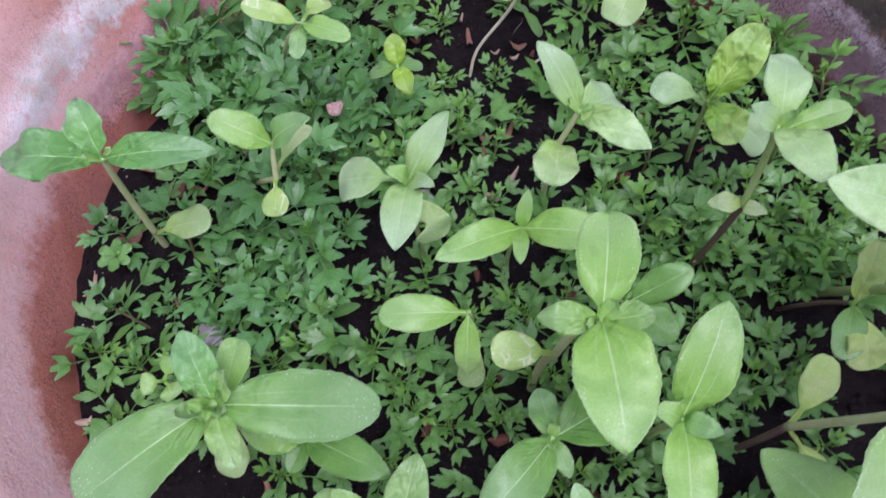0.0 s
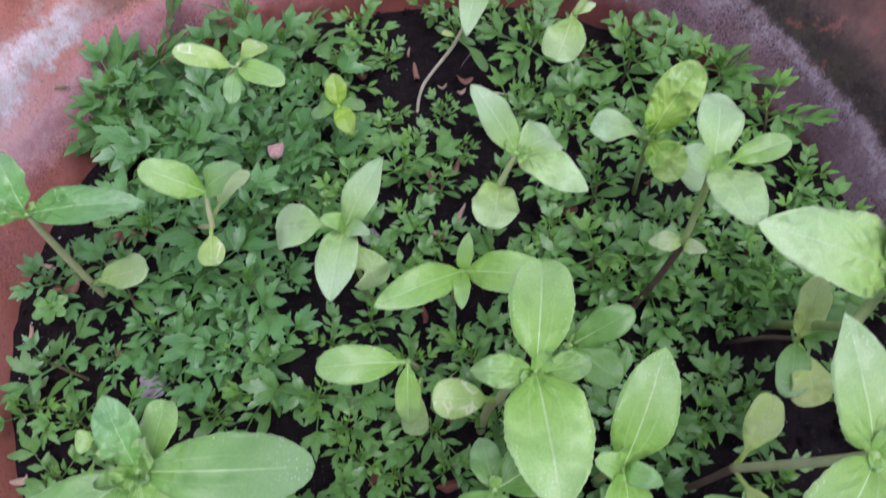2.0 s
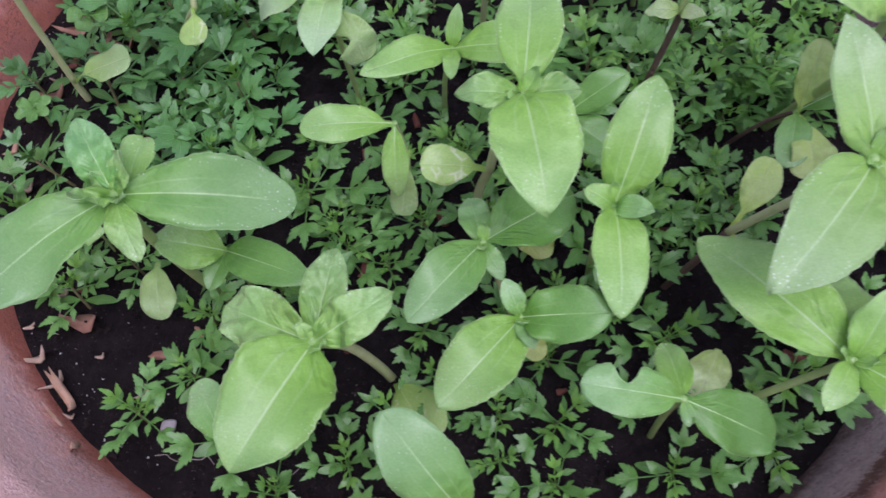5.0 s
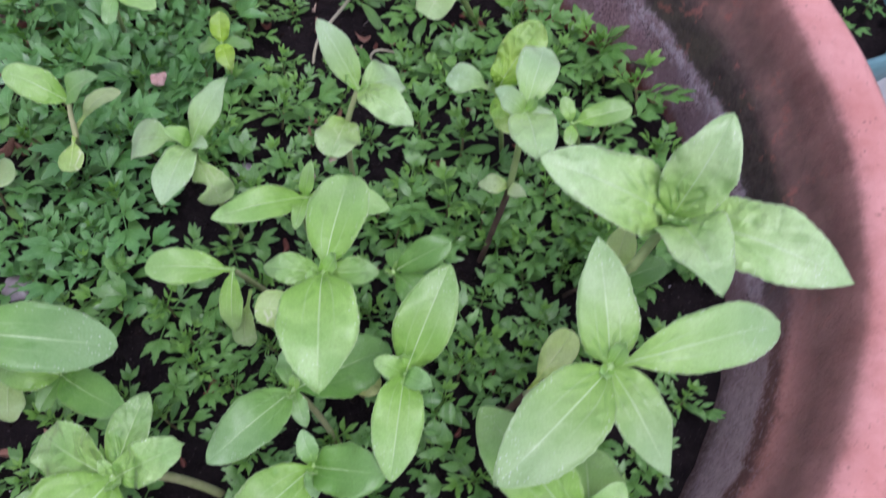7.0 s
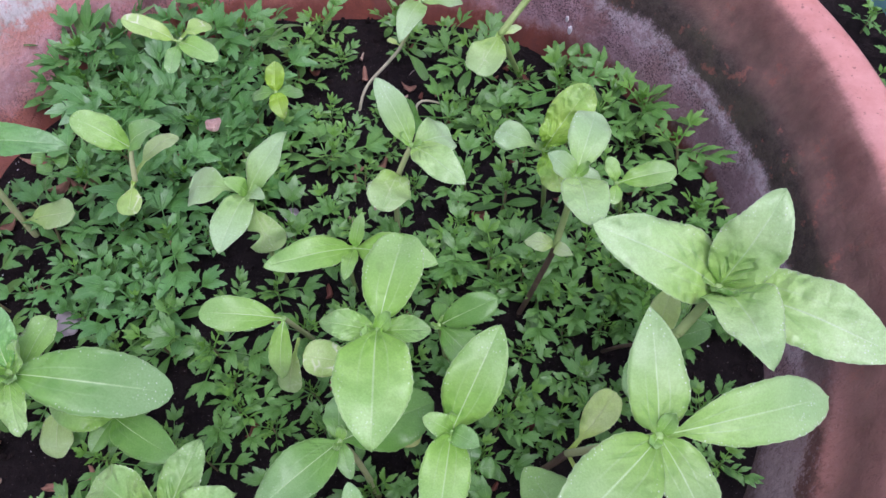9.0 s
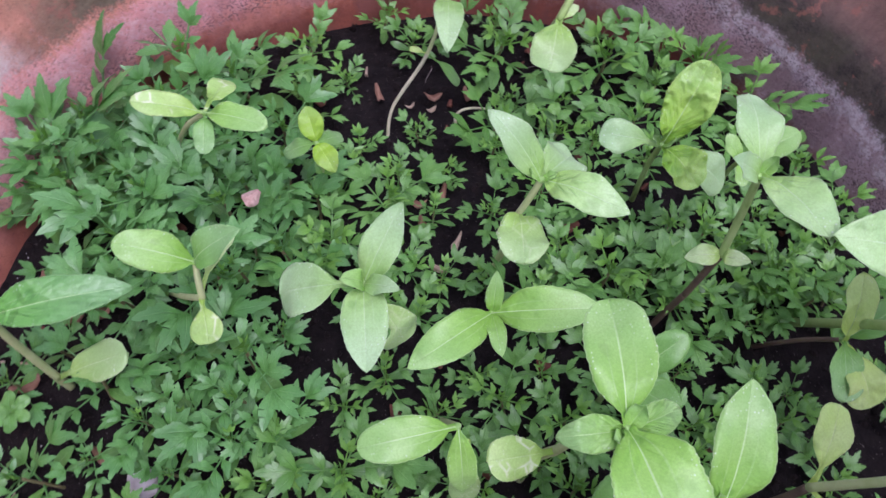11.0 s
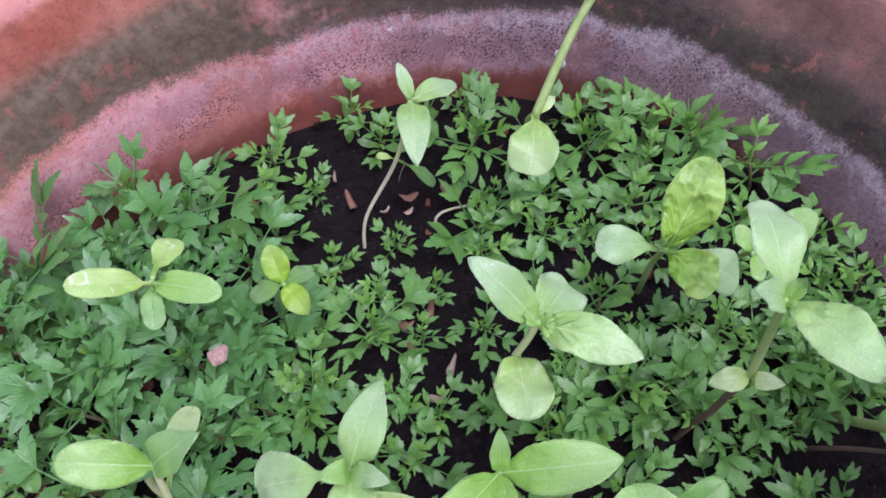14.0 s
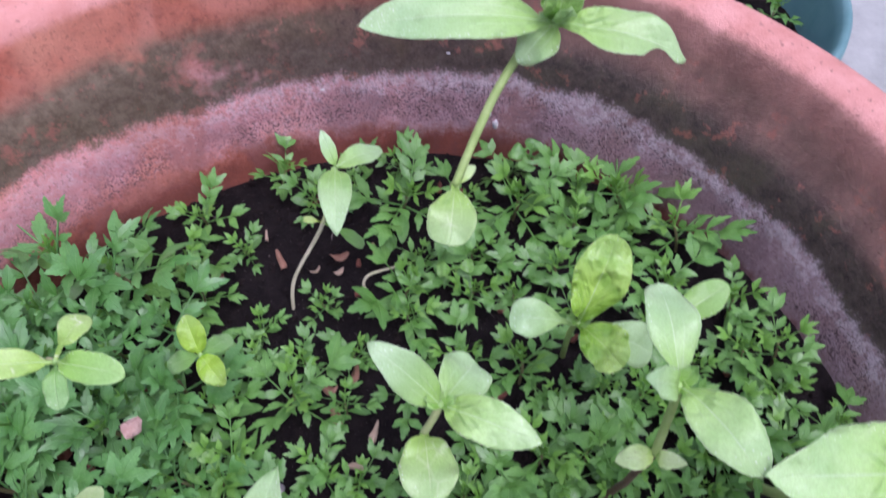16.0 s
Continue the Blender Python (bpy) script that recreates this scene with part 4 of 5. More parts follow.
zinnia("zinnia plant with puckered upper leaves and one large round leaf", (-0.021, -0.130, 0.004), [((-0.021, -0.130, 0.004), (-0.037, -0.139, 0.085), STEM_PALE, 0.002, 0.0015)], [
    ("leaf", (-0.037, -0.139, 0.085), (-0.066, -0.125, 0.082), 0.0195, "broad", PUCKERED, 0.1, 0.0, 1.0, 0),
    ("leaf", (-0.037, -0.139, 0.085), (-0.030, -0.111, 0.091), 0.0140, "ovate", PUCKERED, 0.08, 0.0, 1.0, 0),
    ("leaf", (-0.037, -0.139, 0.085), (-0.011, -0.129, 0.099), 0.0145, "ovate", PUCKERED, 0.1, 0.0, 1.2, 0),
    ("leaf", (-0.037, -0.139, 0.085), (-0.059, -0.176, 0.085), 0.0314, "heart", BRIGHT, 0.1, 0.0, 0.15, 0),
    ("seed_leaf", (-0.021, -0.130, 0.004), (-0.004, -0.161, 0.035), 0.0215, "spoon", MINED, 0.1, 0.0, 0.2, 0),
    ("seed_leaf", (-0.071, -0.162, 0.050), (-0.084, -0.140, 0.050), 0.0141, "oval", GREEN, 0.08, 0.0, 0.2, 0),
])
zinnia("zinnia seedling with one smooth oval leaf", (0.020, -0.185, 0.002), [((0.020, -0.185, 0.002), (0.006, -0.187, 0.070), STEM, 0.0014, 0.0011)], [
    ("leaf", (0.006, -0.187, 0.070), (-0.015, -0.163, 0.098), 0.0206, "broad", GREEN, 0.1, 0.0, 0.1, 0),
])
zinnia("small zinnia seedling with a notched leaf", (0.077, -0.155, 0.004), [((0.077, -0.155, 0.004), (0.072, -0.157, 0.074), STEM, 0.0013, 0.001)], [
    ("leaf", (0.072, -0.157, 0.074), (0.041, -0.153, 0.082), 0.0156, "oval", GREEN, 0.12, 0.0, 0.2, 0.62),
    ("leaf", (0.072, -0.157, 0.074), (0.100, -0.168, 0.063), 0.0184, "broad", SHADED, 0.1, 0.0, 0.3, 0),
    ("young_leaf", (0.072, -0.157, 0.074), (0.071, -0.137, 0.064), 0.0112, "ovate", BRIGHT, 0.08, 0.0, 0.3, 0),
    ("seed_leaf", (0.098, -0.131, 0.034), (0.089, -0.147, 0.022), 0.0151, "heart", WITHERED, 0.08, 0.0, 0.4, 0),
    ("young_leaf", (0.072, -0.157, 0.074), (0.073, -0.165, 0.072), 0.0042, "ovate", GREEN, 0.08, 0.0, 0.3, 0),
])
zinnia("tall leaning zinnia plant with four long leaves", (0.089, -0.095, 0.006), [((0.089, -0.095, 0.006), (0.102, -0.094, 0.054), STEM_DARK, 0.0014, 0.0016), ((0.102, -0.094, 0.054), (0.121, -0.103, 0.117), STEM_PALE, 0.0016, 0.0015)], [
    ("leaf", (0.121, -0.103, 0.117), (0.116, -0.065, 0.132), 0.0200, "taper", FAIR, 0.08, 0.0, 0.2, 0),
    ("leaf", (0.121, -0.103, 0.117), (0.178, -0.084, 0.115), 0.0196, "oval", FAIR, 0.12, 0.0, 0.2, 0),
    ("leaf", (0.121, -0.103, 0.117), (0.139, -0.134, 0.109), 0.0170, "taper", FAIR, 0.12, 0.0, 0.4, 0),
    ("leaf", (0.121, -0.103, 0.117), (0.086, -0.141, 0.119), 0.0250, "ovate", FAIR, 0.1, 0.0, 0.1, 0),
    ("seed_leaf", (0.102, -0.094, 0.054), (0.120, -0.070, 0.062), 0.0130, "spoon", CREAM, 0.1, 0.0, 0.3, 0),
    ("seed_leaf", (0.102, -0.094, 0.054), (0.116, -0.114, 0.040), 0.0110, "spoon", CREAM, 0.15, 0.0, 0.5, 0),
])
zinnia("large pale zinnia plant with four broad leaves", (0.145, -0.019, 0.006), [((0.145, -0.019, 0.006), (0.136, -0.057, 0.095), STEM, 0.002, 0.0019), ((0.136, -0.057, 0.095), (0.147, -0.044, 0.109), STEM, 0.0019, 0.0017)], [
    ("leaf", (0.147, -0.044, 0.109), (0.098, -0.035, 0.130), 0.0262, "heart", FURROWED, 0.1, 0.0, 0.2, 0),
    ("leaf", (0.147, -0.044, 0.109), (0.159, -0.026, 0.146), 0.0232, "ovate", FURROWED, 0.1, 0.0, 0.6, 0),
    ("leaf", (0.147, -0.044, 0.109), (0.202, -0.071, 0.120), 0.0265, "heart", FURROWED, 0.12, 0.0, 0.5, 0),
    ("leaf", (0.147, -0.044, 0.109), (0.154, -0.083, 0.131), 0.0231, "heart", FURROWED, 0.12, 0.0, 0.4, 0),
])
zinnia("low seedling with dull oval leaves and one withered leaf", (0.125, -0.028, 0.006), [((0.125, -0.028, 0.006), (0.135, -0.046, 0.055), STEM_DARK, 0.0010, 0.0009)], [
    ("leaf", (0.135, -0.046, 0.055), (0.128, -0.068, 0.052), 0.0140, "oval", GREEN, 0.06, 0.0, 0.1, 0),
    ("seed_leaf", (0.135, -0.046, 0.055), (0.139, -0.071, 0.048), 0.0170, "spoon", CREAM, 0.12, 0.0, 0.8, 0),
    ("leaf", (0.135, -0.046, 0.055), (0.141, -0.028, 0.075), 0.0125, "oval", CREAM, 0.12, 0.0, 0.5, 0),
    ("leaf", (0.135, -0.046, 0.055), (0.160, -0.038, 0.062), 0.0120, "oval", SHADED, 0.08, 0.0, 0.2, 0),
])
zinnia("zinnia seedling with broad oval leaves beside the pot wall", (0.090, -0.150, 0.003), [((0.090, -0.150, 0.003), (0.118, -0.150, 0.085), STEM, 0.0015, 0.0012)], [
    ("leaf", (0.118, -0.150, 0.085), (0.127, -0.134, 0.100), 0.0129, "ovate", BRIGHT, 0.08, 0.0, 0.15, 0),
    ("leaf", (0.118, -0.150, 0.085), (0.107, -0.164, 0.085), 0.0092, "ovate", BRIGHT, 0.08, 0.0, 0.15, 0),
    ("leaf", (0.118, -0.150, 0.085), (0.147, -0.177, 0.090), 0.0220, "broad", BRIGHT, 0.1, 0.0, 0.1, 0),
    ("leaf", (0.118, -0.150, 0.085), (0.083, -0.107, 0.078), 0.0246, "ovate", BRIGHT, 0.1, 0.0, 0.1, 0),
    ("leaf", (0.118, -0.150, 0.085), (0.121, -0.119, 0.070), 0.0239, "oval", BRIGHT, 0.1, 0.0, 0.1, 0),
])
zinnia("young zinnia seedling with two long leaves and two seed leaves", (-0.121, 0.116, 0.006), [((-0.121, 0.116, 0.006), (-0.085, 0.069, 0.092), STEM_PALE, 0.0012, 0.001)], [
    ("leaf", (-0.085, 0.069, 0.092), (-0.108, 0.069, 0.104), 0.0099, "oval", MINED, 0.08, 0.0, 0.1, 0),
    ("leaf", (-0.085, 0.069, 0.092), (-0.062, 0.055, 0.098), 0.0105, "oval", BRIGHT, 0.08, 0.0, 0.1, 0),
    ("seed_leaf", (-0.085, 0.069, 0.092), (-0.076, 0.085, 0.089), 0.0100, "spoon", MINED, 0.12, 0.0, 0.5, 0),
    ("seed_leaf", (-0.085, 0.069, 0.092), (-0.087, 0.055, 0.086), 0.0079, "oval", GREEN, 0.1, 0.0, 0.3, 0),
])
zinnia("spindly zinnia seedling on a thin bent stem", (-0.015, 0.111, 0.003), [((-0.015, 0.111, 0.003), (-0.010, 0.120, 0.014), STEM_GREY, 0.0009, 0.0009), ((-0.010, 0.120, 0.014), (0.009, 0.131, 0.036), STEM_GREY, 0.0009, 0.001), ((0.009, 0.131, 0.036), (0.019, 0.138, 0.063), STEM_PALE, 0.001, 0.0009)], [
    ("leaf", (0.020, 0.139, 0.063), (0.018, 0.151, 0.074), 0.0062, "lance", PALE, 0.08, 0.0, 0.1, 0),
    ("leaf", (0.020, 0.139, 0.063), (0.042, 0.147, 0.056), 0.0102, "ovate", PALE, 0.1, 0.0, 0.2, 0),
    ("leaf", (0.020, 0.139, 0.063), (0.013, 0.103, 0.069), 0.0138, "lance", PALE, 0.12, 0.0, 0.2, 0),
    ("seed_leaf", (0.009, 0.131, 0.036), (0.001, 0.135, 0.037), 0.0035, "spoon", CREAM, 0.1, 0.0, 0.3, 0),
    ("seed_leaf", (0.009, 0.131, 0.036), (0.024, 0.126, 0.016), 0.0062, "spoon", GREEN, 0.1, 0.0, 0.3, 0),
])
zinnia("tall zinnia plant on a long stem near the wall", (0.079, 0.148, 0.006), [((0.079, 0.148, 0.006), (0.063, 0.109, 0.072), STEM, 0.0017, 0.0018), ((0.063, 0.109, 0.072), (0.096, 0.135, 0.108), STEM, 0.0018, 0.0018), ((0.096, 0.135, 0.108), (0.108, 0.132, 0.124), STEM, 0.0018, 0.0016)], [
    ("leaf", (0.108, 0.132, 0.124), (0.039, 0.15, 0.126), 0.0200, "ovate", PALE, 0.08, 0.0, 0.1, 0),
    ("leaf", (0.108, 0.132, 0.124), (0.148, 0.105, 0.12), 0.0190, "ovate", FURROWED, 0.1, 0.0, 0.6, 0.80),
    ("leaf", (0.108, 0.132, 0.124), (0.093, 0.128, 0.112), 0.0165, "heart", PALE, 0.05, 0.0, 0.2, 0),
    ("leaf", (0.108, 0.132, 0.124), (0.110, 0.133, 0.150), 0.0144, "ovate", PUCKERED, 0.08, 0.0, 0.6, 0),
    ("seed_leaf", (0.063, 0.109, 0.072), (0.074, 0.116, 0.072), 0.0049, "ovate", WITHERED, 0.1, 0.0, 0.4, 0),
    ("seed_leaf", (0.063, 0.109, 0.072), (0.053, 0.085, 0.069), 0.0195, "oval", COTYLEDON, 0.05, 0.0, 0.1, 0),
])
zinnia("tiny yellow-green seedling among the marigolds", (-0.048, 0.076, 0.006), [((-0.048, 0.076, 0.006), (-0.048, 0.076, 0.054), STEM, 0.0008, 0.0007)], [
    ("leaf", (-0.048, 0.076, 0.054), (-0.050, 0.091, 0.060), 0.0105, "ovate", FRESH, 0.08, 0.0, 0.9, 0),
    ("leaf", (-0.048, 0.076, 0.054), (-0.042, 0.063, 0.050), 0.0100, "ovate", FRESH, 0.1, 0.0, 0.9, 0),
    ("seed_leaf", (-0.048, 0.076, 0.054), (-0.063, 0.079, 0.045), 0.0085, "oval", GREEN, 0.05, 0.0, 0.1, 0),
    ("seed_leaf", (-0.048, 0.076, 0.054), (-0.037, 0.084, 0.045), 0.0075, "oval", GREEN, 0.05, 0.0, 0.1, 0),
])
zinnia("zinnia seedling with smooth dark green oval leaves", (0.051, -0.042, 0.006), [((0.051, -0.042, 0.006), (0.047, -0.048, 0.062), STEM, 0.0013, 0.0011)], [
    ("leaf", (0.047, -0.048, 0.062), (0.070, -0.040, 0.076), 0.0125, "oval", SHADED, 0.08, 0.0, 0.1, 0),
    ("leaf", (0.047, -0.048, 0.062), (0.065, -0.062, 0.058), 0.0150, "oval", SHADED, 0.08, 0.0, 0.1, 0),
    ("young_leaf", (0.047, -0.048, 0.062), (0.046, -0.036, 0.060), 0.0067, "oval", SHADED, 0.08, 0.0, 0.1, 0),
])


# ---- marigold seedlings ----
# outlines: share of the length on the midrib, the same on the edge, share of the half breadth
LATERAL = [(0.0, 0.0, 0.12), (0.16, 0.15, 0.36), (0.34, 0.36, 0.82), (0.45, 0.55, 1.0), (0.52, 0.53, 0.74), (0.63, 0.71, 0.80), (0.70, 0.69, 0.50), (0.82, 0.86, 0.42), (1.0, 1.0, 0.02)]
LOBED = [(0.0, 0.0, 0.14), (0.14, 0.13, 0.28), (0.28, 0.30, 0.68), (0.40, 0.55, 1.0), (0.46, 0.50, 0.66), (0.57, 0.62, 0.68), (0.65, 0.77, 0.74), (0.72, 0.73, 0.42), (0.86, 0.90, 0.26), (1.0, 1.0, 0.02)]
NARROW = [(0.0, 0.0, 0.16), (0.20, 0.19, 0.56), (0.42, 0.44, 1.0), (0.58, 0.65, 0.88), (0.66, 0.66, 0.62), (0.84, 0.86, 0.40), (1.0, 1.0, 0.03)]
SMOOTH = [(0.0, 0.0, 0.14), (0.12, 0.12, 0.24), (0.32, 0.32, 0.72), (0.55, 0.55, 1.0), (0.78, 0.78, 0.84), (0.93, 0.93, 0.46), (1.0, 1.0, 0.06)]


def leaflet(verts, faces, uvs, at, way, size, width, fold, rng, outline=LATERAL):
    """One leaflet, toothed towards its tip, folded a little along its midrib. width: half of its breadth."""
    way = way.normalized()
    across = Vector((way.y, -way.x, 0)).normalized()
    up = across.cross(way)
    n = len(verts)
    droop = rng.uniform(0.0, 0.24)
    twist = rng.uniform(-0.28, 0.28)
    bulge = rng.uniform(0.0, 0.10)
    sway = rng.uniform(-0.10, 0.10)
    for inner, outer, w in outline:
        for e in (-1, 0, 1):
            s = outer if e else inner
            mid = at + way * size * s + up * (bulge * size * 4 * s * (1 - s)) + across * (sway * size * s * s) - Vector((0, 0, 1)) * droop * size * s * s
            ww = w * width * rng.uniform(0.86, 1.14)
            verts.append(mid + across * (e * ww) + up * (abs(e) * ww * fold + e * ww * twist * s))
            uvs.append((0.5 + e * 0.49, s))
    for i in range(len(outline) - 1):
        a, b = n + 3 * i, n + 3 * (i + 1)
        faces.append((a, a + 1, b + 1, b))
        faces.append((a + 1, a + 2, b + 2, b + 1))


def stalk(verts, faces, uvs, a, b, r):
    d = (b - a).normalized()
    o = d.orthogonal().normalized()
    q = d.cross(o)
    n = len(verts)
    for p in (a, b):
        for k in range(4):
            t = k * math.pi / 2
            verts.append(p + r * (math.cos(t) * o + math.sin(t) * q))
            uvs.append((0.3, 0.7))
    faces.extend((n + k, n + (k + 1) % 4, n + 4 + (k + 1) % 4, n + 4 + k) for k in range(4))


def to_mesh(name, verts, faces, uvs):
    me = bpy.data.meshes.new(name)
    me.from_pydata([tuple(v) for v in verts], [], faces)
    layer = me.uv_layers.new(name="UVMap")
    for loop in me.loops:
        layer.data[loop.index].uv = uvs[loop.vertex_index]
    return me


def fern_leaf(rng, length, pairs, young=False):
    """A feathered marigold leaf along +y: a thin rib, opposite pairs of toothed leaflets well apart, a lobed one at the tip."""
    verts, faces, uvs = [], [], []
    bend = rng.uniform(0.02, 0.26)
    sway = rng.uniform(-0.08, 0.08)
    at = lambda s: Vector((length * sway * s * s, length * s, length * (0.12 * s - bend * s * s)))
    for a, b, r in ((0.0, 0.3, 0.00046), (0.3, 0.55, 0.00038), (0.55, 0.8, 0.0003)):
        stalk(verts, faces, uvs, at(a), at(b), r)
    slim = 0.82 if young else 1.0
    for i in range(pairs):
        s = 0.56 if pairs == 1 else 0.30 + 0.38 * i / (pairs - 1)
        size = length * (0.52, 0.50, 0.43)[pairs - 1] * (1.0 if pairs == 1 else 0.80 + 0.24 * i / (pairs - 1))
        for sgn in (-1, 1):
            a = radians(rng.uniform(38, 62) - 8 * i)
            way = Vector((sgn * math.sin(a), math.cos(a), rng.uniform(-0.12, 0.38)))
            kind = NARROW if young or rng.random() < 0.15 else LATERAL
            leaflet(verts, faces, uvs, at(s + rng.uniform(-0.025, 0.025)), way, size * rng.uniform(0.86, 1.12), size * rng.uniform(0.19, 0.25) * slim, rng.uniform(0.02, 0.30), rng, kind)
    size = length * (0.56, 0.52, 0.46)[pairs - 1]
    leaflet(verts, faces, uvs, at(0.72), Vector((rng.uniform(-0.15, 0.15), 1, rng.uniform(-0.1, 0.15))), size, size * rng.uniform(0.19, 0.26) * slim, rng.uniform(0.02, 0.25), rng, NARROW if young else rng.choice((LOBED, LATERAL)))
    return to_mesh("leaf", verts, faces, uvs)


def round_leaf(rng, length):
    verts, faces, uvs = [], [], []
    leaflet(verts, faces, uvs, Vector((0, 0, 0)), Vector((0, 1, 0.1)), length, length * 0.17, 0.1, rng, SMOOTH)
    return to_mesh("seed_leaf", verts, faces, uvs)


def marigold_kind(rng, old=None):
    """One seedling, about two centimetres high, at the origin."""
    plant = thing("marigold_seedling", (0, 0, 0), "small dark green marigold seedling with feathered leaves in the soil", "seedling", "marigold seedlings")
    h = rng.uniform(0.015, 0.021) * (1.25 if old else 1.0)
    part("stem", tube([(0, 0, -0.006), (rng.uniform(-0.001, 0.001), 0, h * 0.5), (0, 0, h)], 0.0008, 0.0006, 6), STEM_RED, plant)
    turn = rng.uniform(0, 360)
    # height on the stem, length, pairs of leaflets, lift in degrees, young
    levels = [(0.50, 0.0225, 2, 8, False), (0.85, 0.0265, rng.choice((2, 2, 3)), 20, False), (1.0, 0.0145, 2, 44, False), (1.0, 0.0085, 2, 74, True)]
    for i, (z, size, pairs, lift, young) in enumerate(levels):
        for k in range(2):
            me = fern_leaf(rng, size * rng.uniform(0.82, 1.18), pairs, young)
            ob = mesh_part("leaf", me, MARIGOLD_YOUNG if i > 1 + bool(old) else old or MARIGOLD, plant)
            ob.matrix_local = pose(0, 0, h * z, 0, 0, turn + 180 * k + 90 * i + rng.uniform(-20, 20)) @ pose(0, 0, 0, lift + rng.uniform(-9, 12), rng.uniform(-14, 14), 0)
    for k in range(2):
        ob = mesh_part("seed_leaf", round_leaf(rng, 0.0165 * rng.uniform(0.85, 1.15)), MARIGOLD, plant)
        ob.matrix_local = pose(0, 0, h * 0.38, 0, 0, turn + 90 + 180 * k + rng.uniform(-20, 20)) @ pose(0, 0, 0, rng.uniform(2, 16), 0, 0)
    return plant


# where the seedlings stand, and their size, by quarters of the pot
AT_BACK = [(-0.109, 0.156, 1.35), (-0.128, 0.148, 1.3), (-0.146, 0.138, 1.3), (-0.160, 0.125, 1.3), (-0.079, 0.137, 1.2), (-0.057, 0.146, 0.9), (-0.03, 0.149, 0.7), (-0.03, 0.128, 0.6), (0.007, 0.17, 0.8), (0.048, 0.149, 1.15), (-0.053, 0.124, 0.9), (-0.066, 0.109, 1.0), (-0.029, 0.103, 0.9), (0.0, 0.106, 0.6), (0.036, 0.101, 1.0), (0.033, 0.089, 0.8), (0.064, 0.09, 0.9), (0.100, 0.130, 1.25), (0.130, 0.130, 1.2), (0.122, 0.108, 1.0), (0.111, 0.104, 0.9), (0.107, 0.089, 1.0), (0.160, 0.117, 1.2), (0.176, 0.092, 1.25), (0.083, 0.083, 0.8), (0.149, 0.068, 1.0), (0.051, 0.116, 0.7), (0.072, 0.11, 0.8), (0.174, 0.048, 0.9), (-0.091, 0.13, 0.9)]
AT_LEFT = [(-0.036, 0.088, 0.9), (-0.037, 0.098, 0.8), (-0.014, 0.079, 0.9), (-0.024, 0.061, 1.0), (-0.014, 0.063, 0.9), (0.008, 0.075, 0.9), (-0.002, 0.052, 0.7), (0.008, 0.047, 0.6), (0.025, 0.052, 0.8), (-0.004, 0.023, 0.8), (0.015, 0.017, 0.6), (-0.019, 0.032, 0.8), (0.044, 0.015, 0.9), (0.052, 0.03, 0.8), (-0.053, 0.066, 1.0), (-0.066, 0.056, 1.1), (-0.048, 0.046, 1.0), (-0.092, 0.069, 1.1), (-0.105, 0.062, 1.2), (-0.114, 0.085, 1.2), (-0.13, 0.078, 1.3), (-0.147, 0.107, 1.3), (-0.170, 0.106, 1.3), (-0.157, 0.089, 1.3), (-0.142, 0.071, 1.1), (-0.152, 0.058, 1.3), (-0.165, 0.059, 1.2), (-0.129, 0.057, 1.1), (-0.084, 0.047, 0.9), (-0.066, 0.04, 1.0)]
AT_RIGHT = [(-0.065, 0.079, 1.2), (-0.055, 0.035, 0.9), (-0.086, 0.035, 1.0), (0.072, 0.045, 1.0), (0.083, 0.031, 1.0), (0.102, 0.027, 1.0), (0.115, 0.021, 0.9), (0.08, 0.053, 0.9), (0.099, 0.011, 1.0), (0.068, 0.01, 1.1), (0.084, 0.003, 1.0), (0.093, -0.008, 1.0), (0.057, 0.008, 0.9), (0.127, 0.012, 0.9), (0.114, -0.008, 1.0), (0.136, -0.015, 1.0), (0.151, -0.017, 0.9), (0.148, 0.001, 0.9), (0.123, -0.022, 0.9), (0.172, 0.008, 1.0), (0.169, 0.025, 0.9), (0.183, 0.021, 0.9), (0.124, 0.027, 0.9), (-0.059, 0.024, 0.9), (0.073, -0.005, 0.9), (0.032, 0.003, 0.9), (0.042, -0.007, 0.9)]
IN_FRONT = [(-0.177, 0.0, 0.8), (-0.151, -0.03, 1.1), (-0.165, -0.038, 1.0), (-0.144, -0.008, 1.0), (-0.135, -0.001, 1.1), (-0.127, -0.022, 0.9), (-0.133, -0.03, 1.0), (-0.111, -0.021, 0.9), (-0.116, -0.004, 1.1), (-0.087, -0.005, 1.1), (-0.088, -0.021, 1.0), (-0.095, -0.038, 1.0), (-0.104, -0.047, 1.1), (-0.08, -0.038, 1.0), (-0.075, 0.006, 1.1), (-0.186, -0.053, 0.85), (-0.053, -0.026, 0.8), (-0.07, -0.038, 1.0), (-0.078, -0.054, 1.0), (-0.057, -0.052, 1.0), (-0.045, -0.067, 1.0), (-0.041, -0.081, 1.0), (-0.032, -0.057, 0.9), (-0.022, -0.086, 0.9), (-0.027, -0.096, 1.0), (-0.006, -0.068, 1.0), (-0.002, -0.082, 1.0), (-0.012, -0.078, 0.9), (-0.035, -0.018, 0.8), (-0.024, -0.018, 0.8)]
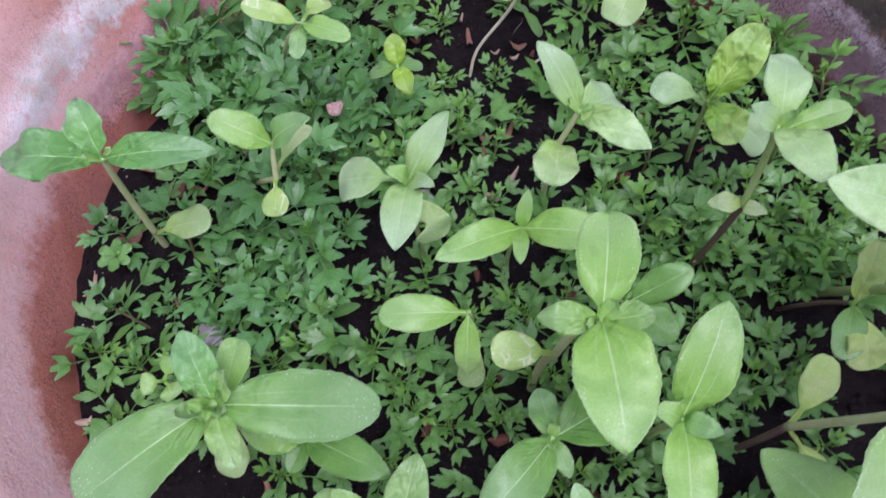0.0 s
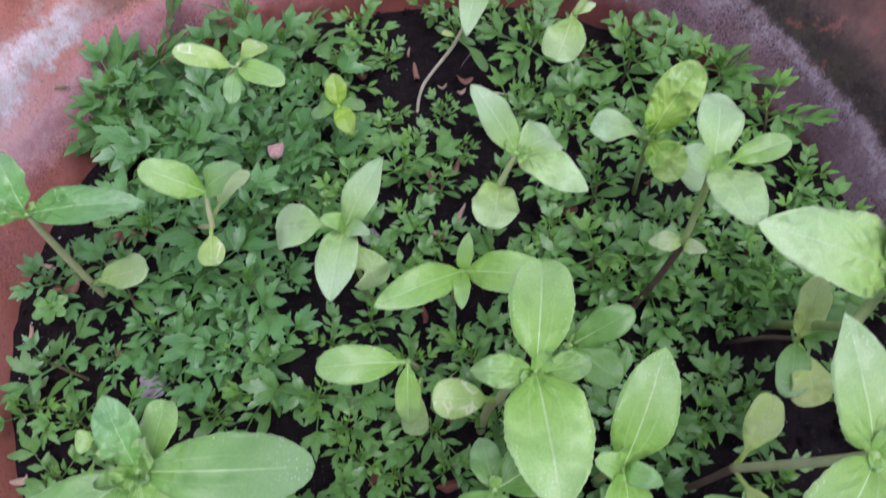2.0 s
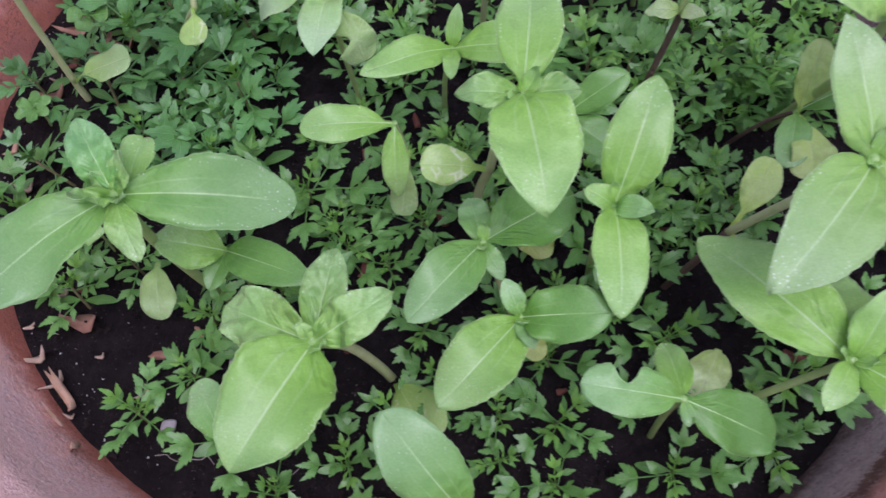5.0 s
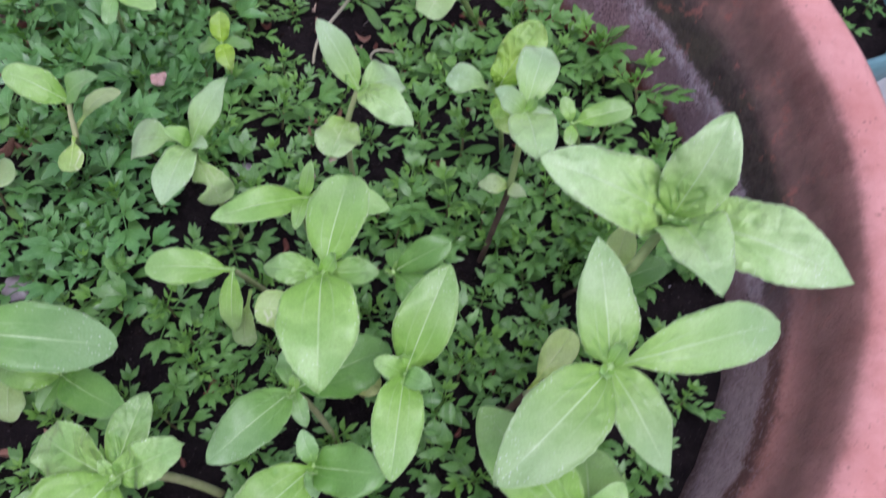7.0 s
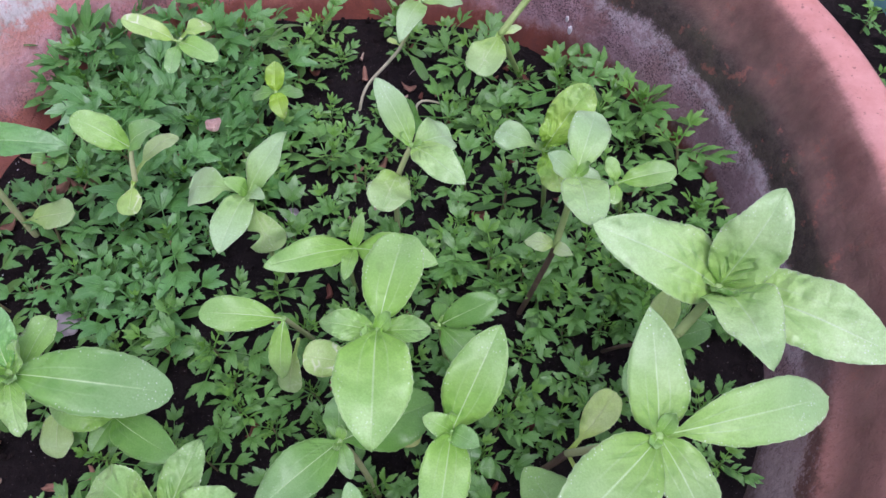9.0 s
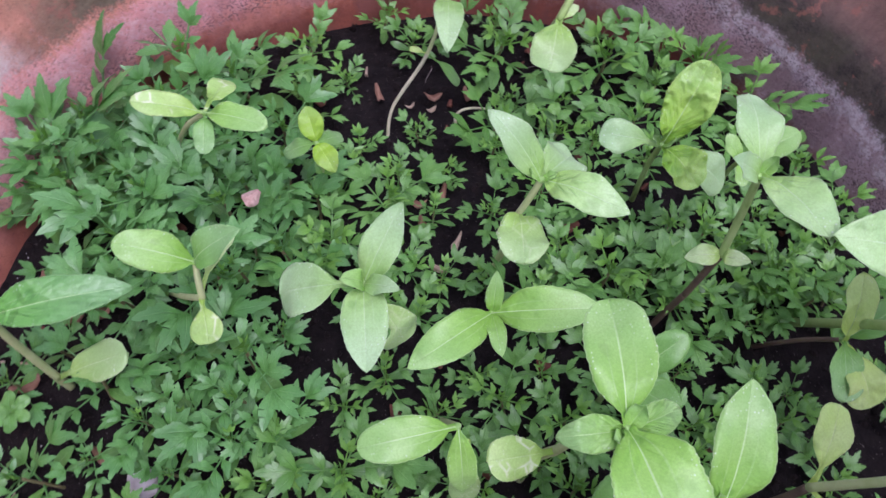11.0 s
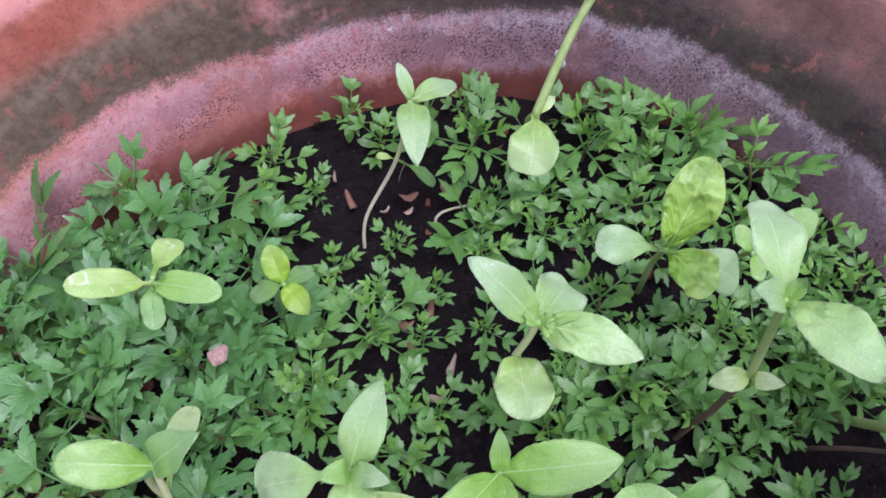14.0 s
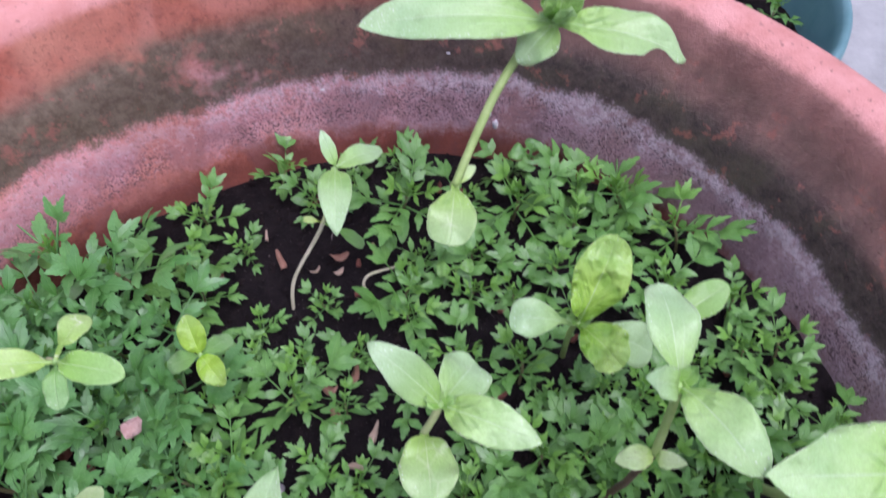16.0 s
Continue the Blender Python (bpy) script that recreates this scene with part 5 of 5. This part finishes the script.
AMID = [(0.003, -0.022, 0.9), (0.01, -0.015, 0.9), (-0.003, -0.032, 0.8), (0.012, -0.039, 0.9), (-0.017, 0.007, 0.9), (-0.033, 0.013, 0.9), (-0.007, 0.011, 0.8), (0.02, -0.066, 0.9), (0.031, -0.078, 0.9), (0.069, -0.007, 1.0), (0.06, 0.004, 0.9), (0.1, -0.017, 0.9), (0.106, -0.026, 0.9), (0.084, 0.006, 0.9), (0.097, 0.003, 0.9), (0.119, -0.009, 1.0), (0.126, -0.019, 0.9), (0.136, -0.001, 0.9), (0.153, 0.007, 1.0), (0.113, -0.046, 1.2), (0.118, -0.068, 0.9), (0.102, -0.068, 1.0), (0.138, -0.026, 1.0), (0.13, -0.053, 0.7), (0.158, -0.063, 0.8), (0.133, -0.093, 1.0), (0.107, -0.104, 0.7), (0.165, -0.016, 0.9), (0.169, -0.057, 0.9)]
NEAREST = [(-0.118, -0.144, 1.0), (-0.094, -0.129, 0.8), (-0.094, -0.105, 0.9), (-0.149, -0.096, 1.2), (-0.054, -0.146, 1.0), (-0.056, -0.153, 0.9), (0.018, -0.147, 0.9), (0.019, -0.163, 0.9), (0.04, -0.127, 0.8), (0.067, -0.11, 1.0), (0.085, -0.12, 0.9), (0.12, -0.159, 0.9), (0.11, -0.147, 0.8), (0.093, -0.079, 0.9), (0.104, -0.06, 0.9), (0.076, -0.074, 0.9), (0.084, -0.06, 0.9), (0.108, -0.032, 0.9), (0.178, -0.08, 0.8), (0.158, -0.11, 0.8), (0.067, -0.089, 0.9), (0.075, -0.141, 0.8), (0.151, -0.126, 0.8)]
ALONG_DRY_WALL = [(-0.176, 0.085, 1.2), (-0.172, 0.068, 1.2), (-0.134, 0.125, 1.1), (-0.120, 0.118, 1.1), (-0.104, 0.133, 1.1), (-0.112, 0.102, 1.1), (-0.096, 0.156, 1.2), (-0.132, 0.098, 1.1), (-0.098, 0.090, 1.0), (-0.090, 0.109, 1.0), (-0.120, 0.045, 1.1), (-0.100, 0.030, 1.1), (-0.130, 0.028, 1.1), (-0.082, 0.080, 1.0), (-0.110, 0.015, 1.0)]
# bare soil between them
GAPS_BACK = [(-0.183, 0.048, 0.013), (-0.170, 0.041, 0.011), (0.003, 0.044, 0.01), (-0.0, 0.07, 0.007), (0.014, 0.065, 0.01), (-0.006, 0.139, 0.026), (-0.029, 0.127, 0.011), (0.007, 0.115, 0.01), (-0.019, 0.099, 0.006), (-0.016, 0.159, 0.014), (0.075, 0.167, 0.011), (0.026, 0.132, 0.01), (0.081, 0.074, 0.005), (0.095, 0.024, 0.005), (0.023, 0.038, 0.007), (-0.043, 0.083, 0.002)]
GAPS_FRONT = [(-0.197, -0.011, 0.014), (-0.195, 0.019, 0.009), (-0.142, -0.036, 0.011), (-0.062, -0.001, 0.008), (-0.01, -0.017, 0.007), (-0.029, -0.067, 0.007), (-0.009, -0.087, 0.006), (0.01, -0.088, 0.01), (0.121, -0.032, 0.013), (0.141, -0.054, 0.013), (0.158, -0.067, 0.01), (0.101, -0.09, 0.014), (0.108, -0.101, 0.009), (0.151, -0.095, 0.009), (0.175, -0.047, 0.007), (-0.05, -0.019, 0.004), (-0.147, -0.121, 0.018), (-0.156, -0.134, 0.013), (-0.125, -0.11, 0.013), (-0.123, -0.114, 0.017), (-0.104, -0.158, 0.010), (-0.042, -0.13, 0.013), (0.06, -0.121, 0.01), (0.065, -0.153, 0.013), (0.008, -0.156, 0.007), (0.171, -0.086, 0.012), (0.092, -0.087, 0.008)]


def marigolds():
    rng = random.Random(11)
    kinds = [marigold_kind(rng) for _ in range(10)]
    bluish = [marigold_kind(rng, MARIGOLD_BLUE) for _ in range(5)]
    spots = []
    for x, y, s in AT_BACK + AT_LEFT + AT_RIGHT + ALONG_DRY_WALL + IN_FRONT + AMID + NEAREST:
        if any(math.hypot(x - gx, y - gy) < 0.7 * gr for gx, gy, gr in GAPS_BACK + GAPS_FRONT):
            continue
        if all(math.hypot(x - p, y - q) > 0.0118 * max(s ** 1.4, 1.0) for p, q, _ in spots):
            s = 0.97 * s ** 1.25 * rng.uniform(0.92, 1.08)
            # kept off the bare patches
            for gx, gy, gr in GAPS_BACK + GAPS_FRONT:
                s = min(s, max((math.hypot(x - gx, y - gy) - 0.5 * gr) / 0.019, 0.6))
            spots.append((x, y, s))
    tries = 0
    while tries < 9000 and len(spots) < 290:
        tries += 1
        r, a = 0.188 * math.sqrt(rng.random()), rng.random() * 6.28318
        x, y = r * math.cos(a), r * math.sin(a)
        if any(math.hypot(x - gx, y - gy) < gr + 0.010 for gx, gy, gr in GAPS_BACK + GAPS_FRONT):
            continue
        if all((x - p) ** 2 + (y - q) ** 2 > 0.0215 ** 2 for p, q, _ in spots):
            spots.append((x, y, rng.uniform(0.6, 0.85)))
    placed = []
    for i, (x, y, s) in enumerate(spots):
        # the older, bluish ones grow along the dry wall
        row = bluish if x < -0.06 and y > -0.05 else kinds
        kind = row[i % len(row)]
        # those by the wall stand clear of it and lean in
        r = math.hypot(x, y)
        inward = min(1.0, (0.212 - 0.017 * s) / max(r, 0.01))
        x, y, r = x * inward, y * inward, r * inward
        lean = 13 * max(r - 0.12, 0) / 0.08
        m = pose(x, y, soil_height(x, y), rng.uniform(-10, 10) + lean * y / max(r, 0.01), rng.uniform(-10, 10) - lean * x / max(r, 0.01), rng.uniform(0, 360)) @ Matrix.Scale(s, 4)
        if kind in placed:
            other = copy_thing(kind, Matrix.Identity(4))
            other.matrix_basis = m
        else:
            kind.matrix_basis = m
            placed.append(kind)


marigolds()


# ---- litter ----
def chip(name, at, size, material, label, category, turn=0.0, lift=0.0):
    """A torn flake: an uneven curled patch with some thickness."""
    bm = bmesh.new()
    n = 12
    seed = at[0] * 91 + at[1] * 37
    rows = []
    for side in (1, -1):
        ring = []
        for k in range(n):
            a = 2 * math.pi * k / n
            r = 0.5 * (1 + 0.45 * noise.noise(Vector((math.cos(a) * 1.4, math.sin(a) * 1.4, seed))))
            x, y = r * math.cos(a) * size[0], r * math.sin(a) * size[1]
            ring.append(bm.verts.new((x, y, side * size[2] * 0.5 + 9 * x * x / size[0] * 0.25 + 0.2 * y * math.sin(x * 300))))
        mid = bm.verts.new((0, 0, side * size[2] * 0.6))
        rows.append((ring, mid))
    (ta, tm), (ba, bmid) = rows
    for k in range(n):
        j = (k + 1) % n
        bm.faces.new((tm, ta[k], ta[j]))
        bm.faces.new((bmid, ba[j], ba[k]))
        bm.faces.new((ta[k], ba[k], ba[j], ta[j]))
    ob = part(name, bm, material)
    ob.matrix_world = pose(*at, lift, lift * 0.4, turn)
    tagged(ob, label, category)
    return ob


def litter():
    chip("dry_petal", (-0.079, 0.059, 0.044), (0.0085, 0.0075, 0.0009), PETAL, "dried pink petal caught on the marigold leaves", "petal", 30, 25)
    for x, y, size, turn in ((-0.149, -0.136, 0.020, 128), (-0.146, -0.151, 0.024, 135), (-0.194, -0.021, 0.012, 72)):
        chip("straw_husk", (x, y, soil_height(x, y) + 0.003), (size, size * 0.17, 0.0009), HUSK, "long pale curled husk lying at the foot of the pot wall", "husk", turn, 10)
    rng = random.Random(3)
    for x, y, s in ((-0.174, 0.001, 0.012), (-0.162, 0.032, 0.014), (-0.150, -0.030, 0.010), (0.013, 0.133, 0.010), (-0.148, -0.104, 0.014), (0.005, 0.068, 0.011), (-0.007, 0.050, 0.012), (-0.015, 0.138, 0.012),
                    (-0.115, -0.118, 0.009), (-0.100, -0.112, 0.008), (-0.007, 0.065, 0.008), (-0.148, 0.030, 0.012), (-0.178, 0.050, 0.016), (0.165, -0.125, 0.010), (0.030, 0.128, 0.009)):
        chip("dry_leaf", (x, y, soil_height(x, y) + 0.0018), (s, s * rng.uniform(0.3, 0.55), 0.0007), DRY, "curled brown scrap of dry leaf on the soil", "dry leaf", rng.uniform(0, 360), rng.uniform(-15, 15))
    for x, y in ((0.0, 0.129), (-0.003, 0.030), (0.006, 0.040), (-0.165, -0.118), (-0.172, -0.104), (-0.148, -0.142), (-0.155, -0.128), (-0.186, -0.082), (-0.191, -0.055), (-0.185, -0.040), (-0.140, -0.118), (-0.120, -0.133), (-0.192, 0.018), (-0.176, 0.012), (-0.160, -0.090), (-0.020, 0.155), (0.010, 0.125)):
        s = rng.uniform(0.004, 0.010)
        chip("straw_scrap", (x, y, soil_height(x, y) + 0.0018), (s, s * rng.uniform(0.15, 0.4), 0.0007), STRAW, "pale torn scrap of straw lying on the soil", "straw", rng.uniform(0, 360), rng.uniform(-20, 20))
    for _ in range(44):
        r, a = 0.19 * math.sqrt(rng.random()), rng.random() * 6.283
        x, y = r * math.cos(a), r * math.sin(a)
        s = rng.uniform(0.004, 0.010)
        chip("bark_chip", (x, y, soil_height(x, y) + 0.0012), (s, s * rng.uniform(0.3, 0.7), 0.0014), BARK, "small reddish brown bark chip lying in the compost", "bark chip", rng.uniform(0, 360), rng.uniform(-12, 12))
    for x, y, s in ((-0.037, 0.029, 0.0045), (-0.135, -0.042, 0.006), (-0.082, -0.121, 0.005), (-0.110, -0.146, 0.003), (-0.128, -0.150, 0.0010)):
        bm = bmesh.new()
        bmesh.ops.create_icosphere(bm, subdivisions=3, radius=s)
        for v in bm.verts:
            v.co *= 1 + 0.7 * noise.noise(v.co * 260 + Vector((x, y, 0)) * 90)
            v.co.z *= 0.4
        ob = part("pebble", bm, STONE)
        ob.location = (x, y, soil_height(x, y) + s * 0.35)
        tagged(ob, "small flat pale grey stone lying on the soil", "pebble")
    for a, z, s in ((83, 0.032, 0.0035), (66, 0.051, 0.0030), (59, 0.012, 0.004), (60, 0.018, 0.003)):
        r = 0.2058 + 0.2 * z
        bm = bmesh.new()
        bmesh.ops.create_icosphere(bm, subdivisions=2, radius=s * 0.5)
        for v in bm.verts:
            v.co = Vector((v.co.x * 0.5, v.co.y * 0.8, v.co.z * 0.45 if z > 0.025 else v.co.z * 1.8)) * (1 + 0.3 * noise.noise(v.co * 900))
        ob = part("lime_fleck", bm, WHITE)
        ob.location = (r * math.cos(radians(a)), r * math.sin(radians(a)), z)
        ob.rotation_euler = (0, 0, radians(a))
        tagged(ob, "white fleck of lime stuck to the pot wall", "lime fleck")
    for k in range(10):
        r, a = 0.203 * math.sqrt(rng.uniform(0.5, 1)), rng.uniform(2.6, 4.4) if k % 2 else rng.random() * 6.283
        x, y = r * math.cos(a), r * math.sin(a)
        pts = []
        for i in range(4):
            px, py = x + i * 0.004 * math.cos(a * 3) + rng.uniform(-0.002, 0.002), y + i * 0.004 * math.sin(a * 3) + rng.uniform(-0.002, 0.002)
            pts.append((px, py, soil_height(px, py) + 0.0008))
        tagged(part("root_fibre", tube(pts, 0.0002, 0.00012, 5), ROOT), "thin pale root fibre lying on the soil", "root")


litter()


# ---- weeds among the marigolds ----
def weed(label, at, stalk_height, leaves, size, material, roundness):
    """A small weed: a thin stalk and round leaflets spread at its top."""
    x, y = at
    z = soil_height(x, y)
    plant = thing("weed_seedling", (x, y, z), label, "seedling", "weed seedlings")
    part("stem", tube([(0, 0, -0.004), (0.001, 0.001, stalk_height * 0.6), (0, 0, stalk_height)], 0.0006, 0.0004, 6), STEM, plant)
    for k in range(leaves):
        a = 2 * math.pi * k / leaves + x * 50
        out = Vector((math.cos(a), math.sin(a), 0.12)) * size
        part("leaflet", blade((0, 0, stalk_height), Vector((0, 0, stalk_height)) + out, size * roundness, "spoon" if leaves < 5 else "oval", 0.05, 0.08, 0, 0.2, 0, k), material, plant)


def weeds():
    weed("small clover seedling with rounded leaflets near the wall", (0.113, 0.146), 0.030, 4, 0.0095, MARIGOLD, 0.95)
    weed("tiny seedling with bright round leaves in bare soil", (-0.142, -0.071), 0.026, 3, 0.0100, BRIGHT, 0.95)
    weed("tiny lobed cress-like seedling at the pot edge", (-0.176, -0.012), 0.014, 6, 0.0085, MARIGOLD, 0.6)
    weed("small clover seedling under taller leaves", (0.066, -0.098), 0.024, 4, 0.0095, MARIGOLD, 0.95)
    weed("small seedling with rounded leaflets among marigolds", (-0.158, 0.035), 0.024, 4, 0.0100, MARIGOLD, 0.9)
    weed("tiny rounded seedling beside the tall stem", (0.060, 0.098), 0.022, 2, 0.0085, MARIGOLD_YOUNG, 0.8)
    # a pale bent sprout in the bare patch
    pts = [(0.036, 0.115, 0.008), (0.028, 0.112, 0.014), (0.022, 0.111, 0.014), (0.0195, 0.1095, 0.009), (0.022, 0.107, soil_height(0.022, 0.107) - 0.001)]
    tagged(part("bent_sprout", tube(pts, 0.0006, 0.0008, 7), STEM_GREY), "pale bent sprout arching out of the bare soil", "sprout")


weeds()


# ---- the neighbouring pot ----
def small_pot():
    at = Vector((0.362, 0.372, POT_FLOOR))
    pot = thing("plastic_pot", at, "teal green plastic flower pot with dark soil beside the terracotta pot", "plant pot")
    part("pot_body", spin([(0.0, 0.004), (0.095, 0.004), (0.118, 0.196), (0.121, 0.206), (0.1245, 0.210), (0.1285, 0.208), (0.1300, 0.200), (0.1300, 0.180), (0.1240, 0.176), (0.1040, 0.0), (0.0, 0.0)], 96), PLASTIC, pot)
    bm = bmesh.new()
    bmesh.ops.create_circle(bm, cap_ends=True, segments=64, radius=0.1120)
    bmesh.ops.triangulate(bm, faces=bm.faces)
    bmesh.ops.subdivide_edges(bm, edges=bm.edges, cuts=6, use_grid_fill=True)
    for v in bm.verts:
        v.co.z = 0.006 * noise.noise(v.co * 40) + 0.003 * noise.noise(v.co * 130)
    ob = part("soil", bm, SOIL)
    ob.location = at + Vector((0, 0, 0.152))
    tagged(ob, "dark soil in the teal plastic pot", "soil", kind="stuff")
    rng = random.Random(21)
    kind = None
    for x, y in ((0.045, -0.045), (0.085, -0.01), (-0.02, -0.07), (0.06, 0.04), (-0.05, 0.02), (0.0, 0.0), (0.03, -0.085)):
        m = pose(at.x + x, at.y + y, POT_FLOOR + 0.153, 0, 0, rng.uniform(0, 360)) @ Matrix.Scale(rng.uniform(0.8, 1.1), 4)
        if kind is None:
            kind = marigold_kind(rng)
            kind.matrix_basis = m
        else:
            other = copy_thing(kind, Matrix.Identity(4))
            other.matrix_basis = m


small_pot()
